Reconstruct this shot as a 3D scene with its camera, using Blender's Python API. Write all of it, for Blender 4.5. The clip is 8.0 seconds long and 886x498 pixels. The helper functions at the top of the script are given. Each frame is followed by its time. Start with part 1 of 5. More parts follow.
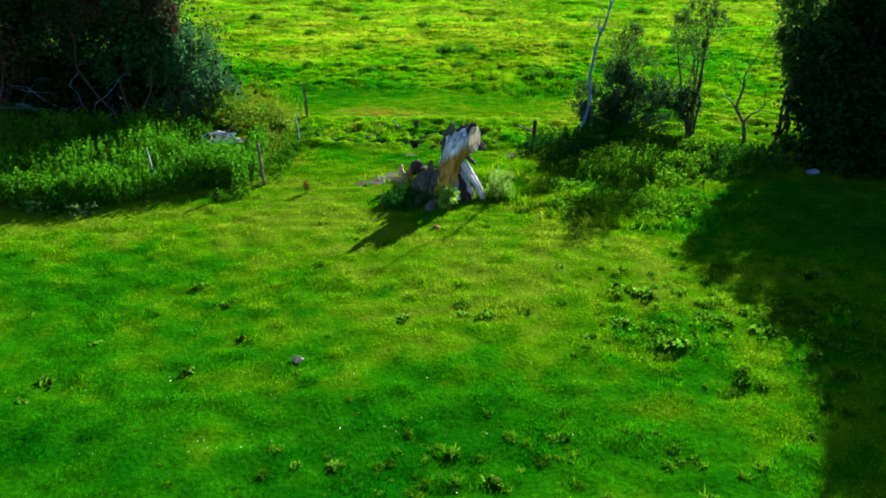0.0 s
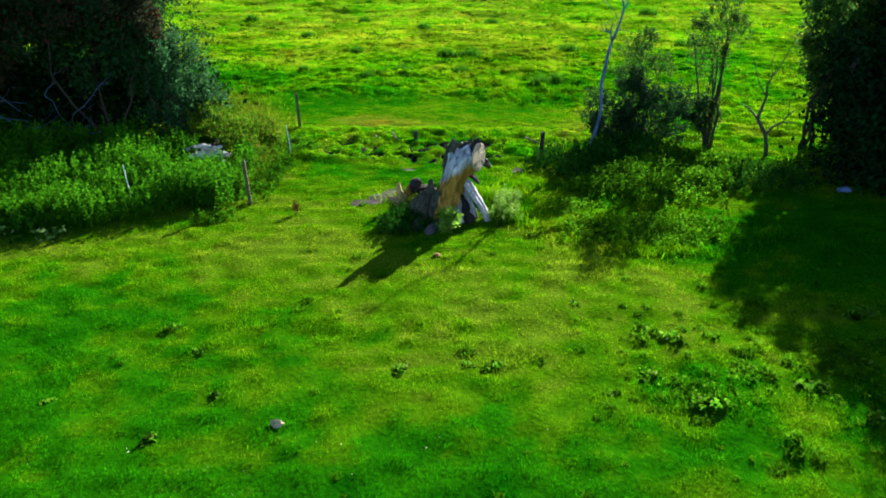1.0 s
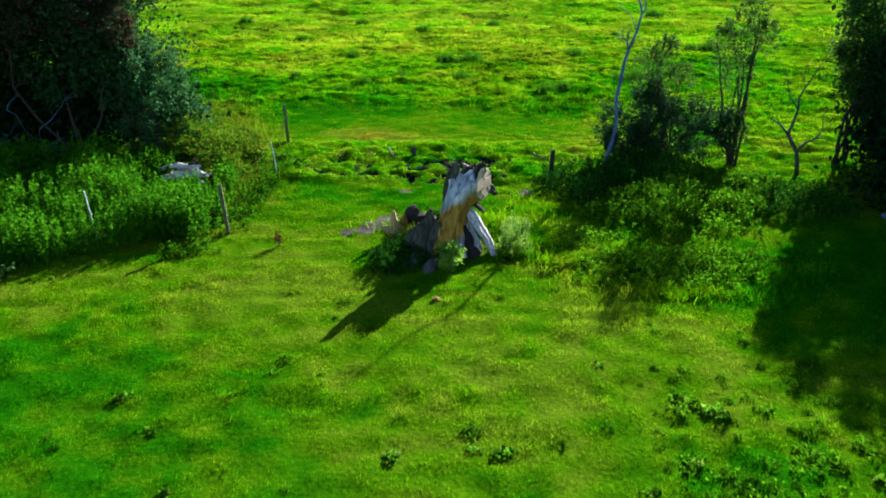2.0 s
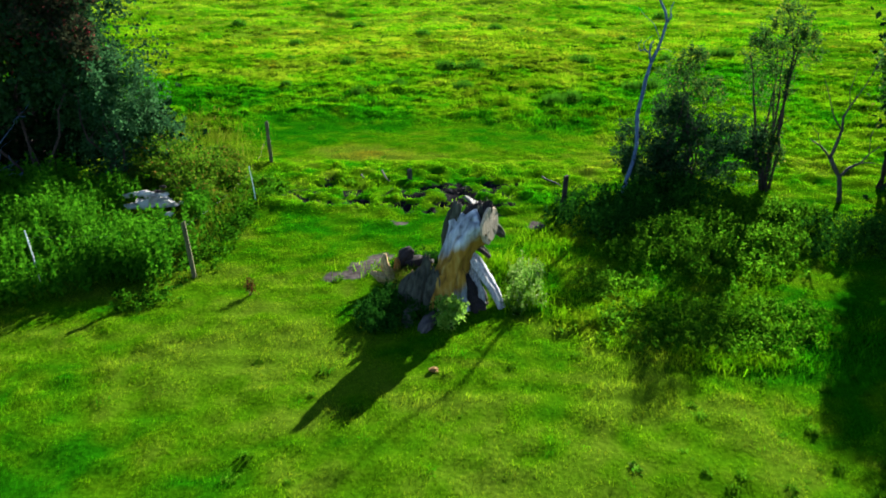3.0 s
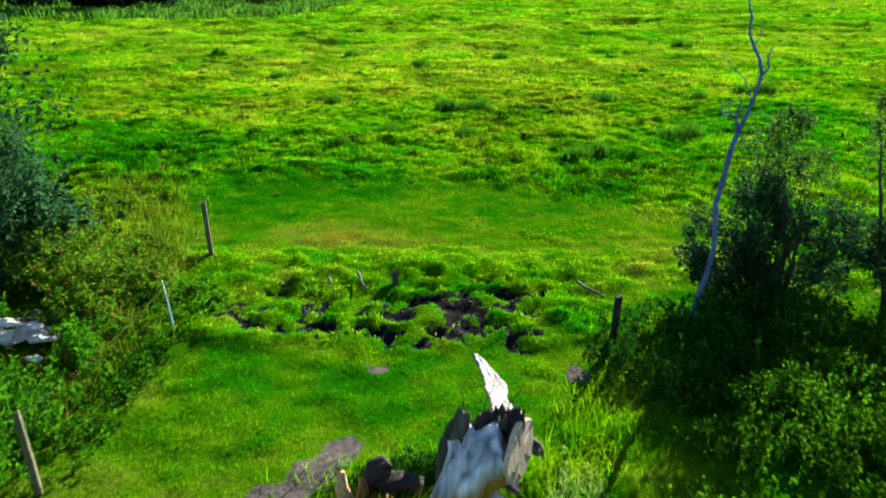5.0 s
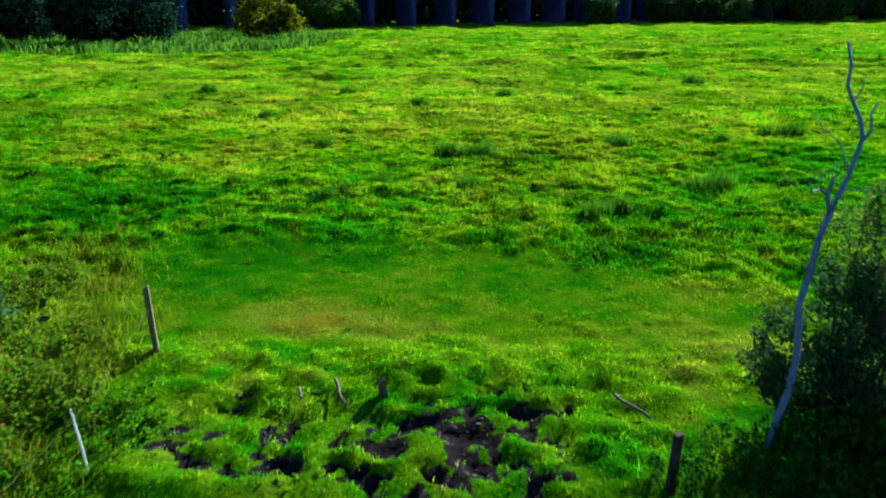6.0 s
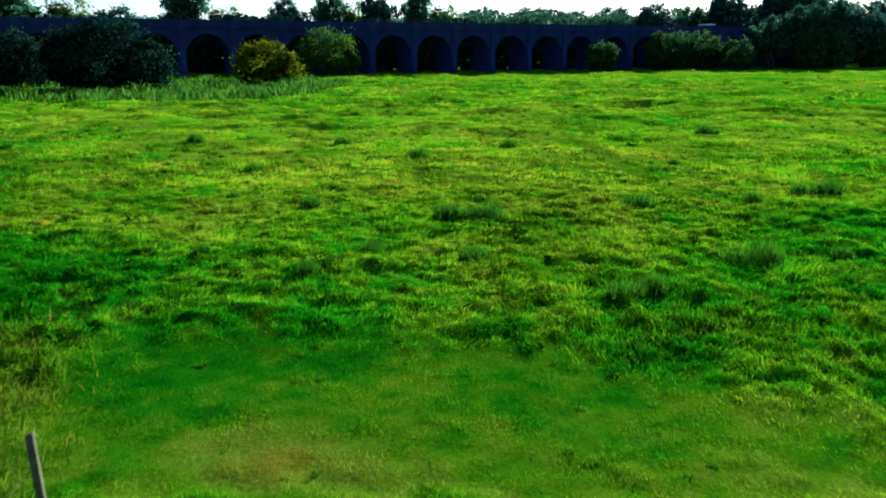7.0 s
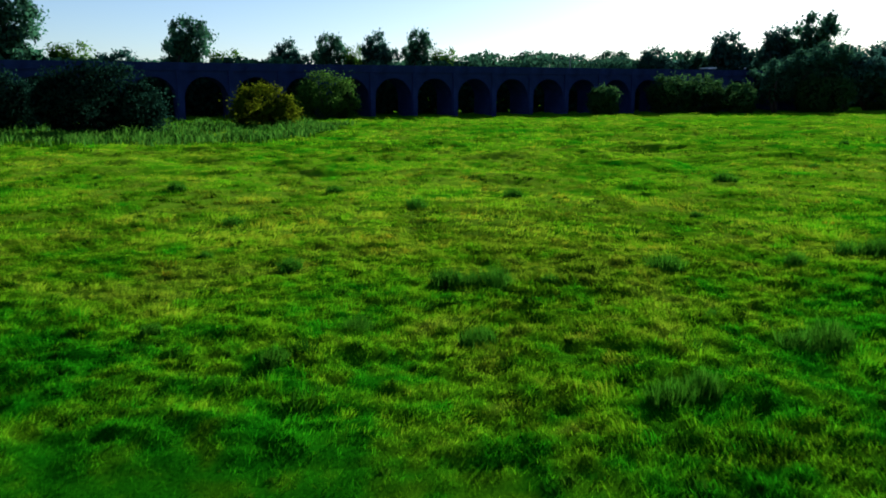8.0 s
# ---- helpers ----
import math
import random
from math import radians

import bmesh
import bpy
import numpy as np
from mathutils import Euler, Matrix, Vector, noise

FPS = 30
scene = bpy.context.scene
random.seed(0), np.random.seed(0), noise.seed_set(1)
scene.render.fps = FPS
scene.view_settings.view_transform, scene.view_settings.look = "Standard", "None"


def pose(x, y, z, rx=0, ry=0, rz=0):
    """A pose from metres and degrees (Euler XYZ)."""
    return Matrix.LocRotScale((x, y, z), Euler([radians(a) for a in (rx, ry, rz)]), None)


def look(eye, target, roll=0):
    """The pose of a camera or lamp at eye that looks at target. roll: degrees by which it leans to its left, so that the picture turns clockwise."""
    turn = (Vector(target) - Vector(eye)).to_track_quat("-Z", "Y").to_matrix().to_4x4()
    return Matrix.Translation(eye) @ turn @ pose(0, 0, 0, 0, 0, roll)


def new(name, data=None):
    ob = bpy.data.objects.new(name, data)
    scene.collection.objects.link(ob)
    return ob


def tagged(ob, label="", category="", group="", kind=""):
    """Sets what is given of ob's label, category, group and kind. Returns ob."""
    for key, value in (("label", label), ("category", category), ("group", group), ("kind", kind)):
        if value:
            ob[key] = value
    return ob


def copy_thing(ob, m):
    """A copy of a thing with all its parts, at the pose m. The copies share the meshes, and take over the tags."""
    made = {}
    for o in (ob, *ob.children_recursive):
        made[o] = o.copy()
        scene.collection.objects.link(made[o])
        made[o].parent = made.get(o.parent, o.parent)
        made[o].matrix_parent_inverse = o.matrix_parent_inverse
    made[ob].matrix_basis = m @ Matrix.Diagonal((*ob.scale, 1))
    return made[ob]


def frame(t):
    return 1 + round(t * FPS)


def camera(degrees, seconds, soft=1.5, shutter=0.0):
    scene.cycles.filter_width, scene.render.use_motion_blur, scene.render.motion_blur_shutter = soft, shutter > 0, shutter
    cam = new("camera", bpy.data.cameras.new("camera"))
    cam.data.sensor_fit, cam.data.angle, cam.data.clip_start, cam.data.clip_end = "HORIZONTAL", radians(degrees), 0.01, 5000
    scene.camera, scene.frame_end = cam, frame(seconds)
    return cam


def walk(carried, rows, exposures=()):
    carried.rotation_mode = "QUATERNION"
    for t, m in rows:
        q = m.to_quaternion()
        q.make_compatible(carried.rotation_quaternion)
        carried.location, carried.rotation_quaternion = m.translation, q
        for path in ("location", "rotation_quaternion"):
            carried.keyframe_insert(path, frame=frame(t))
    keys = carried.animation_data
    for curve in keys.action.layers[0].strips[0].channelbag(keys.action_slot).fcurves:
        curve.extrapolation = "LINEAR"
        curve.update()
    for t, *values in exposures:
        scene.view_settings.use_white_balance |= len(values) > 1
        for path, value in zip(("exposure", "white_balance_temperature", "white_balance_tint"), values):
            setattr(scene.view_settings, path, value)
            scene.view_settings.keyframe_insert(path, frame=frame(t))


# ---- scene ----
cam = camera(61.2, 8.0, soft=1.8, shutter=0.35)
METRES, EYE, TILT, LEAN, TURN = 21.5, 5.7, 0.0, 0.0, 0.0
ROWS = [
    (0.0, 0.0, 0.0, 0.0, -0.05, -22.14, 0.12),
    (0.5, -0.0008, 0.0332, -0.0001, -0.04, -22.14, 0.12),
    (1.0, -0.0009, 0.0749, -0.0005, -0.02, -22.14, 0.14),
    (1.5, -0.0009, 0.1203, -0.0009, -0.01, -22.15, 0.18),
    (3.0, 0.0, 0.2758, -0.0019, 0.01, -22.12, 0.13),
    (3.5, 0.0012, 0.3362, -0.0021, 0.04, -22.04, 0.15),
    (4.0, 0.0022, 0.3996, -0.0018, 0.05, -21.92, 0.12),
    (4.5, 0.0026, 0.4674, -0.0024, 0.07, -21.4, 0.13),
    (6.0, 0.0026, 0.6783, -0.0039, 0.14, -18.35, 0.14),
    (6.5, 0.0028, 0.7557, -0.0047, 0.18, -16.69, 0.1),
    (7.0, 0.0036, 0.8352, -0.0056, 0.24, -15.0, 0.06),
    (7.5, 0.004, 0.9162, -0.0064, 0.27, -13.51, 0.03),
    (8.0, 0.0058, 0.9999, -0.0058, 0.32, -11.89, 0.01),
]
EXPOSURES = [(0.0, 2.5, 6400, 10), (3.0, 2.32, 6350, 10), (4.5, 2.45, 6500, 10), (6.0, 2.2, 6100, 10), (6.5, 1.97, 5750, 10), (7.0, 1.83, 5650, 10), (8.0, 1.2, 5800, 10)]
walk(cam, [(t, pose(0, 0, EYE, TILT, LEAN, TURN) @ pose(METRES * x, METRES * y, METRES * z, 90 + pitch, roll, yaw)) for t, x, y, z, yaw, pitch, roll in ROWS], EXPOSURES)

# ---- sky and sun ----
SUN_EL, SUN_AZ = 22.2, 29.0
world = bpy.data.worlds.new("sky")
scene.world = world
world.use_nodes = True
wn = world.node_tree
sky = wn.nodes.new("ShaderNodeTexSky")
sky.sky_type, sky.sun_disc = "NISHITA", False
sky.air_density, sky.dust_density, sky.ozone_density = 0.85, 0.4, 2.2
sky.sun_elevation, sky.sun_rotation = radians(SUN_EL), radians(SUN_AZ)
wn.links.new(sky.outputs[0], wn.nodes["Background"].inputs[0])
wn.nodes["Background"].inputs[1].default_value = 0.05
sun_data = bpy.data.lights.new("sun", "SUN")
sun_data.energy, sun_data.angle, sun_data.color = 5.0, radians(0.5), (1.0, 0.94, 0.82)
sun = new("sun", sun_data)
to_sun = Vector((math.sin(radians(SUN_AZ)) * math.cos(radians(SUN_EL)), math.cos(radians(SUN_AZ)) * math.cos(radians(SUN_EL)), math.sin(radians(SUN_EL))))
sun.matrix_world = look(to_sun * 60, (0, 0, 0))


# ---- materials ----
def shader(name):
    m = bpy.data.materials.new(name)
    m.use_nodes = True
    t = m.node_tree
    return m, t, t.nodes["Principled BSDF"], t.nodes["Material Output"]


def node(t, kind, **values):
    n = t.nodes.new(kind)
    for key, value in values.items():
        n.inputs[key.replace("_", " ")].default_value = value
    return n


def ramp(t, source, stops):
    r = t.nodes.new("ShaderNodeValToRGB")
    while len(r.color_ramp.elements) < len(stops):
        r.color_ramp.elements.new(0.5)
    for e, (p, c) in zip(r.color_ramp.elements, stops):
        e.position, e.color = p, (*c, 1)
    t.links.new(source, r.inputs[0])
    return r.outputs[0]


def math_node(t, op, a, b):
    n = t.nodes.new("ShaderNodeMath")
    n.operation = op
    for k, v in enumerate((a, b)):
        if isinstance(v, (int, float)):
            n.inputs[k].default_value = v
        else:
            t.links.new(v, n.inputs[k])
    return n.outputs[0]


def blend(t, kind, fac, a, b):
    n = t.nodes.new("ShaderNodeMix")
    n.data_type, n.blend_type = "RGBA", kind
    for k, v in ((0, fac), (6, a), (7, b)):
        if isinstance(v, (int, float)):
            n.inputs[k].default_value = v
        elif isinstance(v, tuple):
            n.inputs[k].default_value = (*v, 1)
        else:
            t.links.new(v, n.inputs[k])
    return n.outputs[2]


def place_noise(t, scale, detail=3.0, rough=0.55):
    pos = t.nodes.new("ShaderNodeNewGeometry")
    n = node(t, "ShaderNodeTexNoise", Scale=scale, Detail=detail, Roughness=rough)
    t.links.new(pos.outputs["Position"], n.inputs["Vector"])
    return n.outputs["Fac"]


def object_noise(t, scale, detail=4.0, stretch=(1, 1, 1)):
    c = t.nodes.new("ShaderNodeTexCoord")
    m = node(t, "ShaderNodeMapping", Scale=stretch)
    n = node(t, "ShaderNodeTexNoise", Scale=scale, Detail=detail)
    t.links.new(c.outputs["Object"], m.inputs[0])
    t.links.new(m.outputs[0], n.inputs["Vector"])
    return n.outputs["Fac"]


def bump(t, bsdf, height, strength, distance):
    b = node(t, "ShaderNodeBump", Strength=strength, Distance=distance)
    t.links.new(height, b.inputs["Height"])
    t.links.new(b.outputs[0], bsdf.inputs["Normal"])


MEADOW = [(0.0, (0.003, 0.068, 0.0008)), (0.34, (0.014, 0.112, 0.001)), (0.6, (0.058, 0.15, 0.002)), (0.82, (0.102, 0.157, 0.011)), (1.0, (0.135, 0.115, 0.008))]


def meadow_colour(t, grain):
    """Green where the sward is lush, straw where it is dry: the dryness is carried by the mesh."""
    a = t.nodes.new("ShaderNodeAttribute")
    a.attribute_name = "dry"
    n = math_node(t, "MULTIPLY", math_node(t, "SUBTRACT", place_noise(t, 1.1, 4.0), 0.5), 0.35)
    return ramp(t, math_node(t, "ADD", math_node(t, "ADD", a.outputs["Fac"], n), math_node(t, "MULTIPLY", math_node(t, "SUBTRACT", grain, 0.5), 0.1)), MEADOW)


def thin_leaf(t, bsdf, out, colour, through_share):
    """A thin blade or leaf: part of the light goes through it."""
    t.links.new(colour, bsdf.inputs["Base Color"])
    tr = t.nodes.new("ShaderNodeBsdfTranslucent")
    t.links.new(colour, tr.inputs[0])
    mix = node(t, "ShaderNodeMixShader")
    mix.inputs[0].default_value = through_share
    t.links.new(bsdf.outputs[0], mix.inputs[1])
    t.links.new(tr.outputs[0], mix.inputs[2])
    t.links.new(mix.outputs[0], out.inputs["Surface"])


def grass_material(name, rough=0.6, share=0.42, gain=1.0, low=0.8, high=1.5, gloss=0.4):
    m, t, b, o = shader(name)
    g = t.nodes.new("ShaderNodeNewGeometry")
    rnd = g.outputs["Random Per Island"]
    col = meadow_colour(t, rnd)
    col = blend(t, "MULTIPLY", 1.0, col, ramp(t, rnd, [(0, (low * gain, low * gain, low)), (0.8, (1.12 * gain, 1.08 * gain, 1.0)), (1, (high * gain, 0.85 * high * gain, high))]))
    b.inputs["Roughness"].default_value = rough
    b.inputs["Specular IOR Level"].default_value = gloss
    thin_leaf(t, b, o, col, share)
    return m


def leaf_material(name, dark, light, odd=None, share=0.35, rough=0.8, gloss=0.0):
    m, t, b, o = shader(name)
    g = t.nodes.new("ShaderNodeNewGeometry")
    stops = [(0.0, dark), (0.75, light)] + ([(0.9, light), (0.97, odd)] if odd else [])
    col = ramp(t, g.outputs["Random Per Island"], stops)
    col = blend(t, "MULTIPLY", 1.0, col, ramp(t, place_noise(t, 0.8, 3.0), [(0.3, (0.7, 0.75, 0.75)), (0.7, (1.25, 1.2, 1.1))]))
    b.inputs["Roughness"].default_value = rough
    b.inputs["Specular IOR Level"].default_value = gloss
    thin_leaf(t, b, o, col, share)
    return m


def wood_material(name, dark, light, grain=(9, 9, 1.2), rough=0.85, strength=0.6):
    m, t, b, o = shader(name)
    n = object_noise(t, 6.0, 6.0, grain)
    col = ramp(t, n, [(0.28, dark), (0.5, tuple((p + q) / 2 for p, q in zip(dark, light))), (0.72, light)])
    col = blend(t, "MULTIPLY", 0.8, col, ramp(t, object_noise(t, 1.7, 4.0), [(0.3, (0.55, 0.55, 0.6)), (0.7, (1.2, 1.15, 1.1))]))
    t.links.new(col, b.inputs["Base Color"])
    b.inputs["Roughness"].default_value = rough
    b.inputs["Specular IOR Level"].default_value = 0.15
    bump(t, b, n, strength, 0.03)
    return m


def stump_material():
    """Bleached grey wood with ochre heartwood showing in the middle of the trunk."""
    m, t, b, o = shader("grey_and_ochre_stump_wood")
    grain = object_noise(t, 1.6, 5.0, (6, 6, 0.5))
    grey = ramp(t, grain, [(0.28, (0.06, 0.065, 0.075)), (0.45, (0.3, 0.33, 0.37)), (0.7, (0.6, 0.64, 0.68))])
    grey = blend(t, "MULTIPLY", 0.9, grey, ramp(t, object_noise(t, 2.2, 3.0), [(0.35, (0.4, 0.42, 0.4)), (0.6, (1.1, 1.1, 1.1))]))
    ochre = ramp(t, grain, [(0.3, (0.10, 0.055, 0.008)), (0.55, (0.3, 0.165, 0.02)), (0.75, (0.42, 0.3, 0.08))])
    c = t.nodes.new("ShaderNodeTexCoord")
    xyz = t.nodes.new("ShaderNodeSeparateXYZ")
    t.links.new(c.outputs["Object"], xyz.inputs[0])
    level = math_node(t, "ADD", math_node(t, "SUBTRACT", math_node(t, "MULTIPLY", xyz.outputs["Z"], 0.5), math_node(t, "MULTIPLY", xyz.outputs["X"], 0.4)), math_node(t, "MULTIPLY", math_node(t, "SUBTRACT", object_noise(t, 2.6, 4.0, (1, 1, 0.35)), 0.5), 0.35))
    mask = ramp(t, level, [(0.08, (0, 0, 0)), (0.18, (1, 1, 1)), (0.42, (1, 1, 1)), (0.5, (0, 0, 0))])
    t.links.new(blend(t, "MIX", mask, grey, ochre), b.inputs["Base Color"])
    b.inputs["Roughness"].default_value = 0.85
    b.inputs["Specular IOR Level"].default_value = 0.15
    bump(t, b, grain, 0.7, 0.03)
    return m


def plain_material(name, a, c, scale=3.0, rough=0.8, strength=0.3):
    m, t, b, o = shader(name)
    n = object_noise(t, scale, 5.0)
    t.links.new(ramp(t, n, [(0.3, a), (0.7, c)]), b.inputs["Base Color"])
    b.inputs["Roughness"].default_value = rough
    b.inputs["Specular IOR Level"].default_value = 0.2
    bump(t, b, n, strength, 0.02)
    return m


def ground_material():
    m, t, b, o = shader("meadow_soil_and_sward")
    fine = place_noise(t, 14.0, 5.0)
    green = meadow_colour(t, fine)
    green = blend(t, "MULTIPLY", 1.0, green, ramp(t, fine, [(0.3, (0.6, 0.65, 0.6)), (0.7, (1.1, 1.1, 1.0))]))
    # shade among the blades painted in: dimmed near, lifted far off to match grass
    sward_shade = t.nodes.new("ShaderNodeAttribute")
    sward_shade.attribute_name = "sward_shade"
    green = blend(t, "MULTIPLY", 1.0, green, ramp(t, sward_shade.outputs["Fac"], [(0.0, (0.62, 0.65, 0.62)), (0.3, (0.72, 0.75, 0.7)), (1.0, (1.35, 1.35, 1.25))]))
    bare = t.nodes.new("ShaderNodeAttribute")
    bare.attribute_name = "bare"
    worn = math_node(t, "ADD", bare.outputs["Fac"], math_node(t, "MULTIPLY", math_node(t, "SUBTRACT", place_noise(t, 5.0, 5.0), 0.5), 1.0))
    dust = ramp(t, place_noise(t, 9.0, 5.0), [(0.3, (0.03, 0.026, 0.024)), (0.7, (0.085, 0.075, 0.07))])
    green = blend(t, "MIX", ramp(t, worn, [(0.42, (0, 0, 0)), (0.6, (1, 1, 1))]), green, dust)
    a = t.nodes.new("ShaderNodeAttribute")
    a.attribute_name = "mud"
    earth = ramp(t, place_noise(t, 6.0, 6.0), [(0.3, (0.004, 0.004, 0.005)), (0.6, (0.011, 0.0108, 0.012)), (0.72, (0.05, 0.048, 0.05))])
    edge = math_node(t, "ADD", a.outputs["Fac"], math_node(t, "MULTIPLY", math_node(t, "SUBTRACT", place_noise(t, 5.0, 4.0), 0.5), 1.3))
    mask = ramp(t, edge, [(0.42, (0, 0, 0)), (0.58, (1, 1, 1))])
    t.links.new(blend(t, "MIX", mask, green, earth), b.inputs["Base Color"])
    b.inputs["Roughness"].default_value = 0.85
    b.inputs["Specular IOR Level"].default_value = 0.0
    bump(t, b, fine, 0.7, 0.03)
    return m


def brick_material():
    m, t, b, o = shader("haze_blue_brick")
    # brick colours carry the blue distance haze, so they are dark navy
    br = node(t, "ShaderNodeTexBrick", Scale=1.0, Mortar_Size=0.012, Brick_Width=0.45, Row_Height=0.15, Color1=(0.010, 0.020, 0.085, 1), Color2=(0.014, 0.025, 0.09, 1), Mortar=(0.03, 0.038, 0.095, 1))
    c = t.nodes.new("ShaderNodeTexCoord")
    mp = node(t, "ShaderNodeMapping", Rotation=(radians(90), 0, 0))
    t.links.new(c.outputs["Object"], mp.inputs[0])
    t.links.new(mp.outputs[0], br.inputs["Vector"])
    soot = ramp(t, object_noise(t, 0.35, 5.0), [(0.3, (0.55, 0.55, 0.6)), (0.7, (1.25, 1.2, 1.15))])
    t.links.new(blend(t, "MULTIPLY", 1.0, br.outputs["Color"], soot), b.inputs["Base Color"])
    b.inputs["Roughness"].default_value = 0.9
    b.inputs["Specular IOR Level"].default_value = 0.1
    return m


MAT_GROUND = ground_material()
MAT_LAWN = grass_material("cropped_grass", 0.6, 0.45, 2.05, 0.9, 1.12, 0.0)
MAT_ROUGH = grass_material("rough_grass", 0.6, 0.45, 2.3, 0.95, 1.07, 0.0)
MAT_RUSH = leaf_material("rush", (0.018, 0.13, 0.004), (0.075, 0.26, 0.012), share=0.45)
MAT_DARKTUFT = leaf_material("dark_tuft_blades", (0.004, 0.034, 0.001), (0.018, 0.08, 0.003), share=0.3)
MAT_STRAW = leaf_material("dry_stalks", (0.10, 0.075, 0.03), (0.26, 0.20, 0.09), share=0.3)
MAT_OLIVE = leaf_material("olive_dry_grass", (0.045, 0.14, 0.004), (0.14, 0.22, 0.010), (0.2, 0.16, 0.035), share=0.45)
MAT_REED = leaf_material("reed", (0.025, 0.12, 0.010), (0.08, 0.22, 0.022), share=0.45)
MAT_NETTLE = leaf_material("nettle_leaves", (0.006, 0.062, 0.002), (0.05, 0.19, 0.006), share=0.38)
MAT_HERB = leaf_material("yellow_green_herb_leaves", (0.018, 0.12, 0.003), (0.085, 0.25, 0.008), share=0.45)
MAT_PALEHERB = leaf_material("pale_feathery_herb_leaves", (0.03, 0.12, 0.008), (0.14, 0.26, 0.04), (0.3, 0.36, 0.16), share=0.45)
# herb leaves with shade in their colour, for under the thicket and stump
MAT_SHADEHERB = leaf_material("shaded_herb_leaves", (0.003, 0.026, 0.003), (0.017, 0.08, 0.007), share=0.25)
MAT_HAW = leaf_material("hawthorn_leaves", (0.006, 0.026, 0.009), (0.026, 0.075, 0.024), share=0.3)
MAT_THORN = leaf_material("blackthorn_leaves", (0.010, 0.045, 0.016), (0.042, 0.125, 0.044), share=0.38)
MAT_HAWRED = leaf_material("reddened_hawthorn_leaves", (0.012, 0.022, 0.012), (0.045, 0.05, 0.024), (0.18, 0.03, 0.035), share=0.3)
MAT_BRAMBLE = leaf_material("bramble_leaves", (0.02, 0.09, 0.004), (0.09, 0.19, 0.009), (0.17, 0.09, 0.02), share=0.42)
MAT_ASH = leaf_material("small_tree_leaves", (0.015, 0.06, 0.012), (0.05, 0.13, 0.02), (0.2, 0.22, 0.03), share=0.4)
# near black: the shade in the hedge hollow and yews is in the colour
MAT_SHADEIVY = leaf_material("shade_black_leaves", (0.003, 0.012, 0.004), (0.008, 0.03, 0.009), share=0.1)
MAT_SPRIG = leaf_material("elder_leaves", (0.09, 0.26, 0.02), (0.24, 0.42, 0.06), share=0.5)
MAT_DOCK = leaf_material("dock_leaves", (0.03, 0.16, 0.005), (0.11, 0.31, 0.014), (0.24, 0.3, 0.09), share=0.45)
MAT_WEED = leaf_material("weed_leaves", (0.022, 0.14, 0.003), (0.09, 0.26, 0.008), share=0.45)
MAT_WILLOW = leaf_material("willow_leaves", (0.03, 0.10, 0.012), (0.09, 0.2, 0.03), share=0.45)
# leaf colour darkened for the shaded side of sallows and the arch openings
MAT_SHADEWILLOW = leaf_material("shade_dark_sallow_leaves", (0.003, 0.015, 0.012), (0.012, 0.042, 0.026), share=0.22)
MAT_MEADOWBUSH = leaf_material("meadow_bush_leaves", (0.02, 0.075, 0.03), (0.065, 0.16, 0.04), share=0.48)
MAT_GOLD = leaf_material("yellowing_sallow_leaves", (0.045, 0.085, 0.003), (0.125, 0.16, 0.006), share=0.4)
# distance haze is painted into these two leaf colours, bluer and paler
MAT_HAZETREE = leaf_material("haze_blue_tree_leaves", (0.025, 0.085, 0.06), (0.065, 0.19, 0.10), share=0.5)
MAT_HAZEDARK = leaf_material("dark_haze_blue_leaves", (0.022, 0.07, 0.065), (0.055, 0.15, 0.11), share=0.5)
MAT_DAISY = leaf_material("daisy_petals", (0.6, 0.62, 0.55), (0.8, 0.8, 0.78), share=0.3)
MAT_PALE = leaf_material("pale_leaves", (0.05, 0.15, 0.02), (0.17, 0.28, 0.09), share=0.4)
MAT_BARK = wood_material("dark_bark", (0.018, 0.014, 0.012), (0.07, 0.055, 0.045))
MAT_SILVER = wood_material("bleached_dead_wood", (0.04, 0.08, 0.15), (0.12, 0.2, 0.34))
MAT_GREYBARK = wood_material("grey_twig_bark", (0.03, 0.03, 0.03), (0.11, 0.105, 0.1))
MAT_STUMP = wood_material("weathered_stump_wood", (0.016, 0.019, 0.013), (0.09, 0.096, 0.07), (3, 3, 0.45), strength=0.4)
MAT_OCHRE = wood_material("ochre_heartwood", (0.10, 0.05, 0.012), (0.30, 0.17, 0.04), (5, 5, 0.8))
MAT_HEART = stump_material()
MAT_TANWOOD = wood_material("tan_broken_wood", (0.2, 0.13, 0.04), (0.62, 0.47, 0.22), (5, 5, 1.0))
MAT_CUT = wood_material("sawn_end_grain", (0.24, 0.2, 0.13), (0.6, 0.51, 0.36), (9, 9, 0.8))
MAT_PALEROOT = wood_material("pale_split_root", (0.2, 0.2, 0.21), (0.7, 0.69, 0.67), (6, 6, 0.5), strength=0.7)
MAT_DRIFT = wood_material("bleached_limb_wood", (0.06, 0.06, 0.06), (0.34, 0.335, 0.32), (4, 4, 0.6), strength=0.9)
MAT_CHAR = wood_material("dark_rotten_wood", (0.012, 0.01, 0.01), (0.05, 0.042, 0.04))
MAT_POST = wood_material("grey_fence_post_wood", (0.06, 0.062, 0.028), (0.15, 0.15, 0.075), (9, 9, 0.9))
MAT_STAKE = plain_material("white_plastic", (0.62, 0.66, 0.7), (0.8, 0.82, 0.84), 8.0, 0.4, 0.1)
MAT_WIRE = plain_material("galvanised_wire", (0.12, 0.12, 0.11), (0.2, 0.2, 0.19), 8.0, 0.6, 0.1)
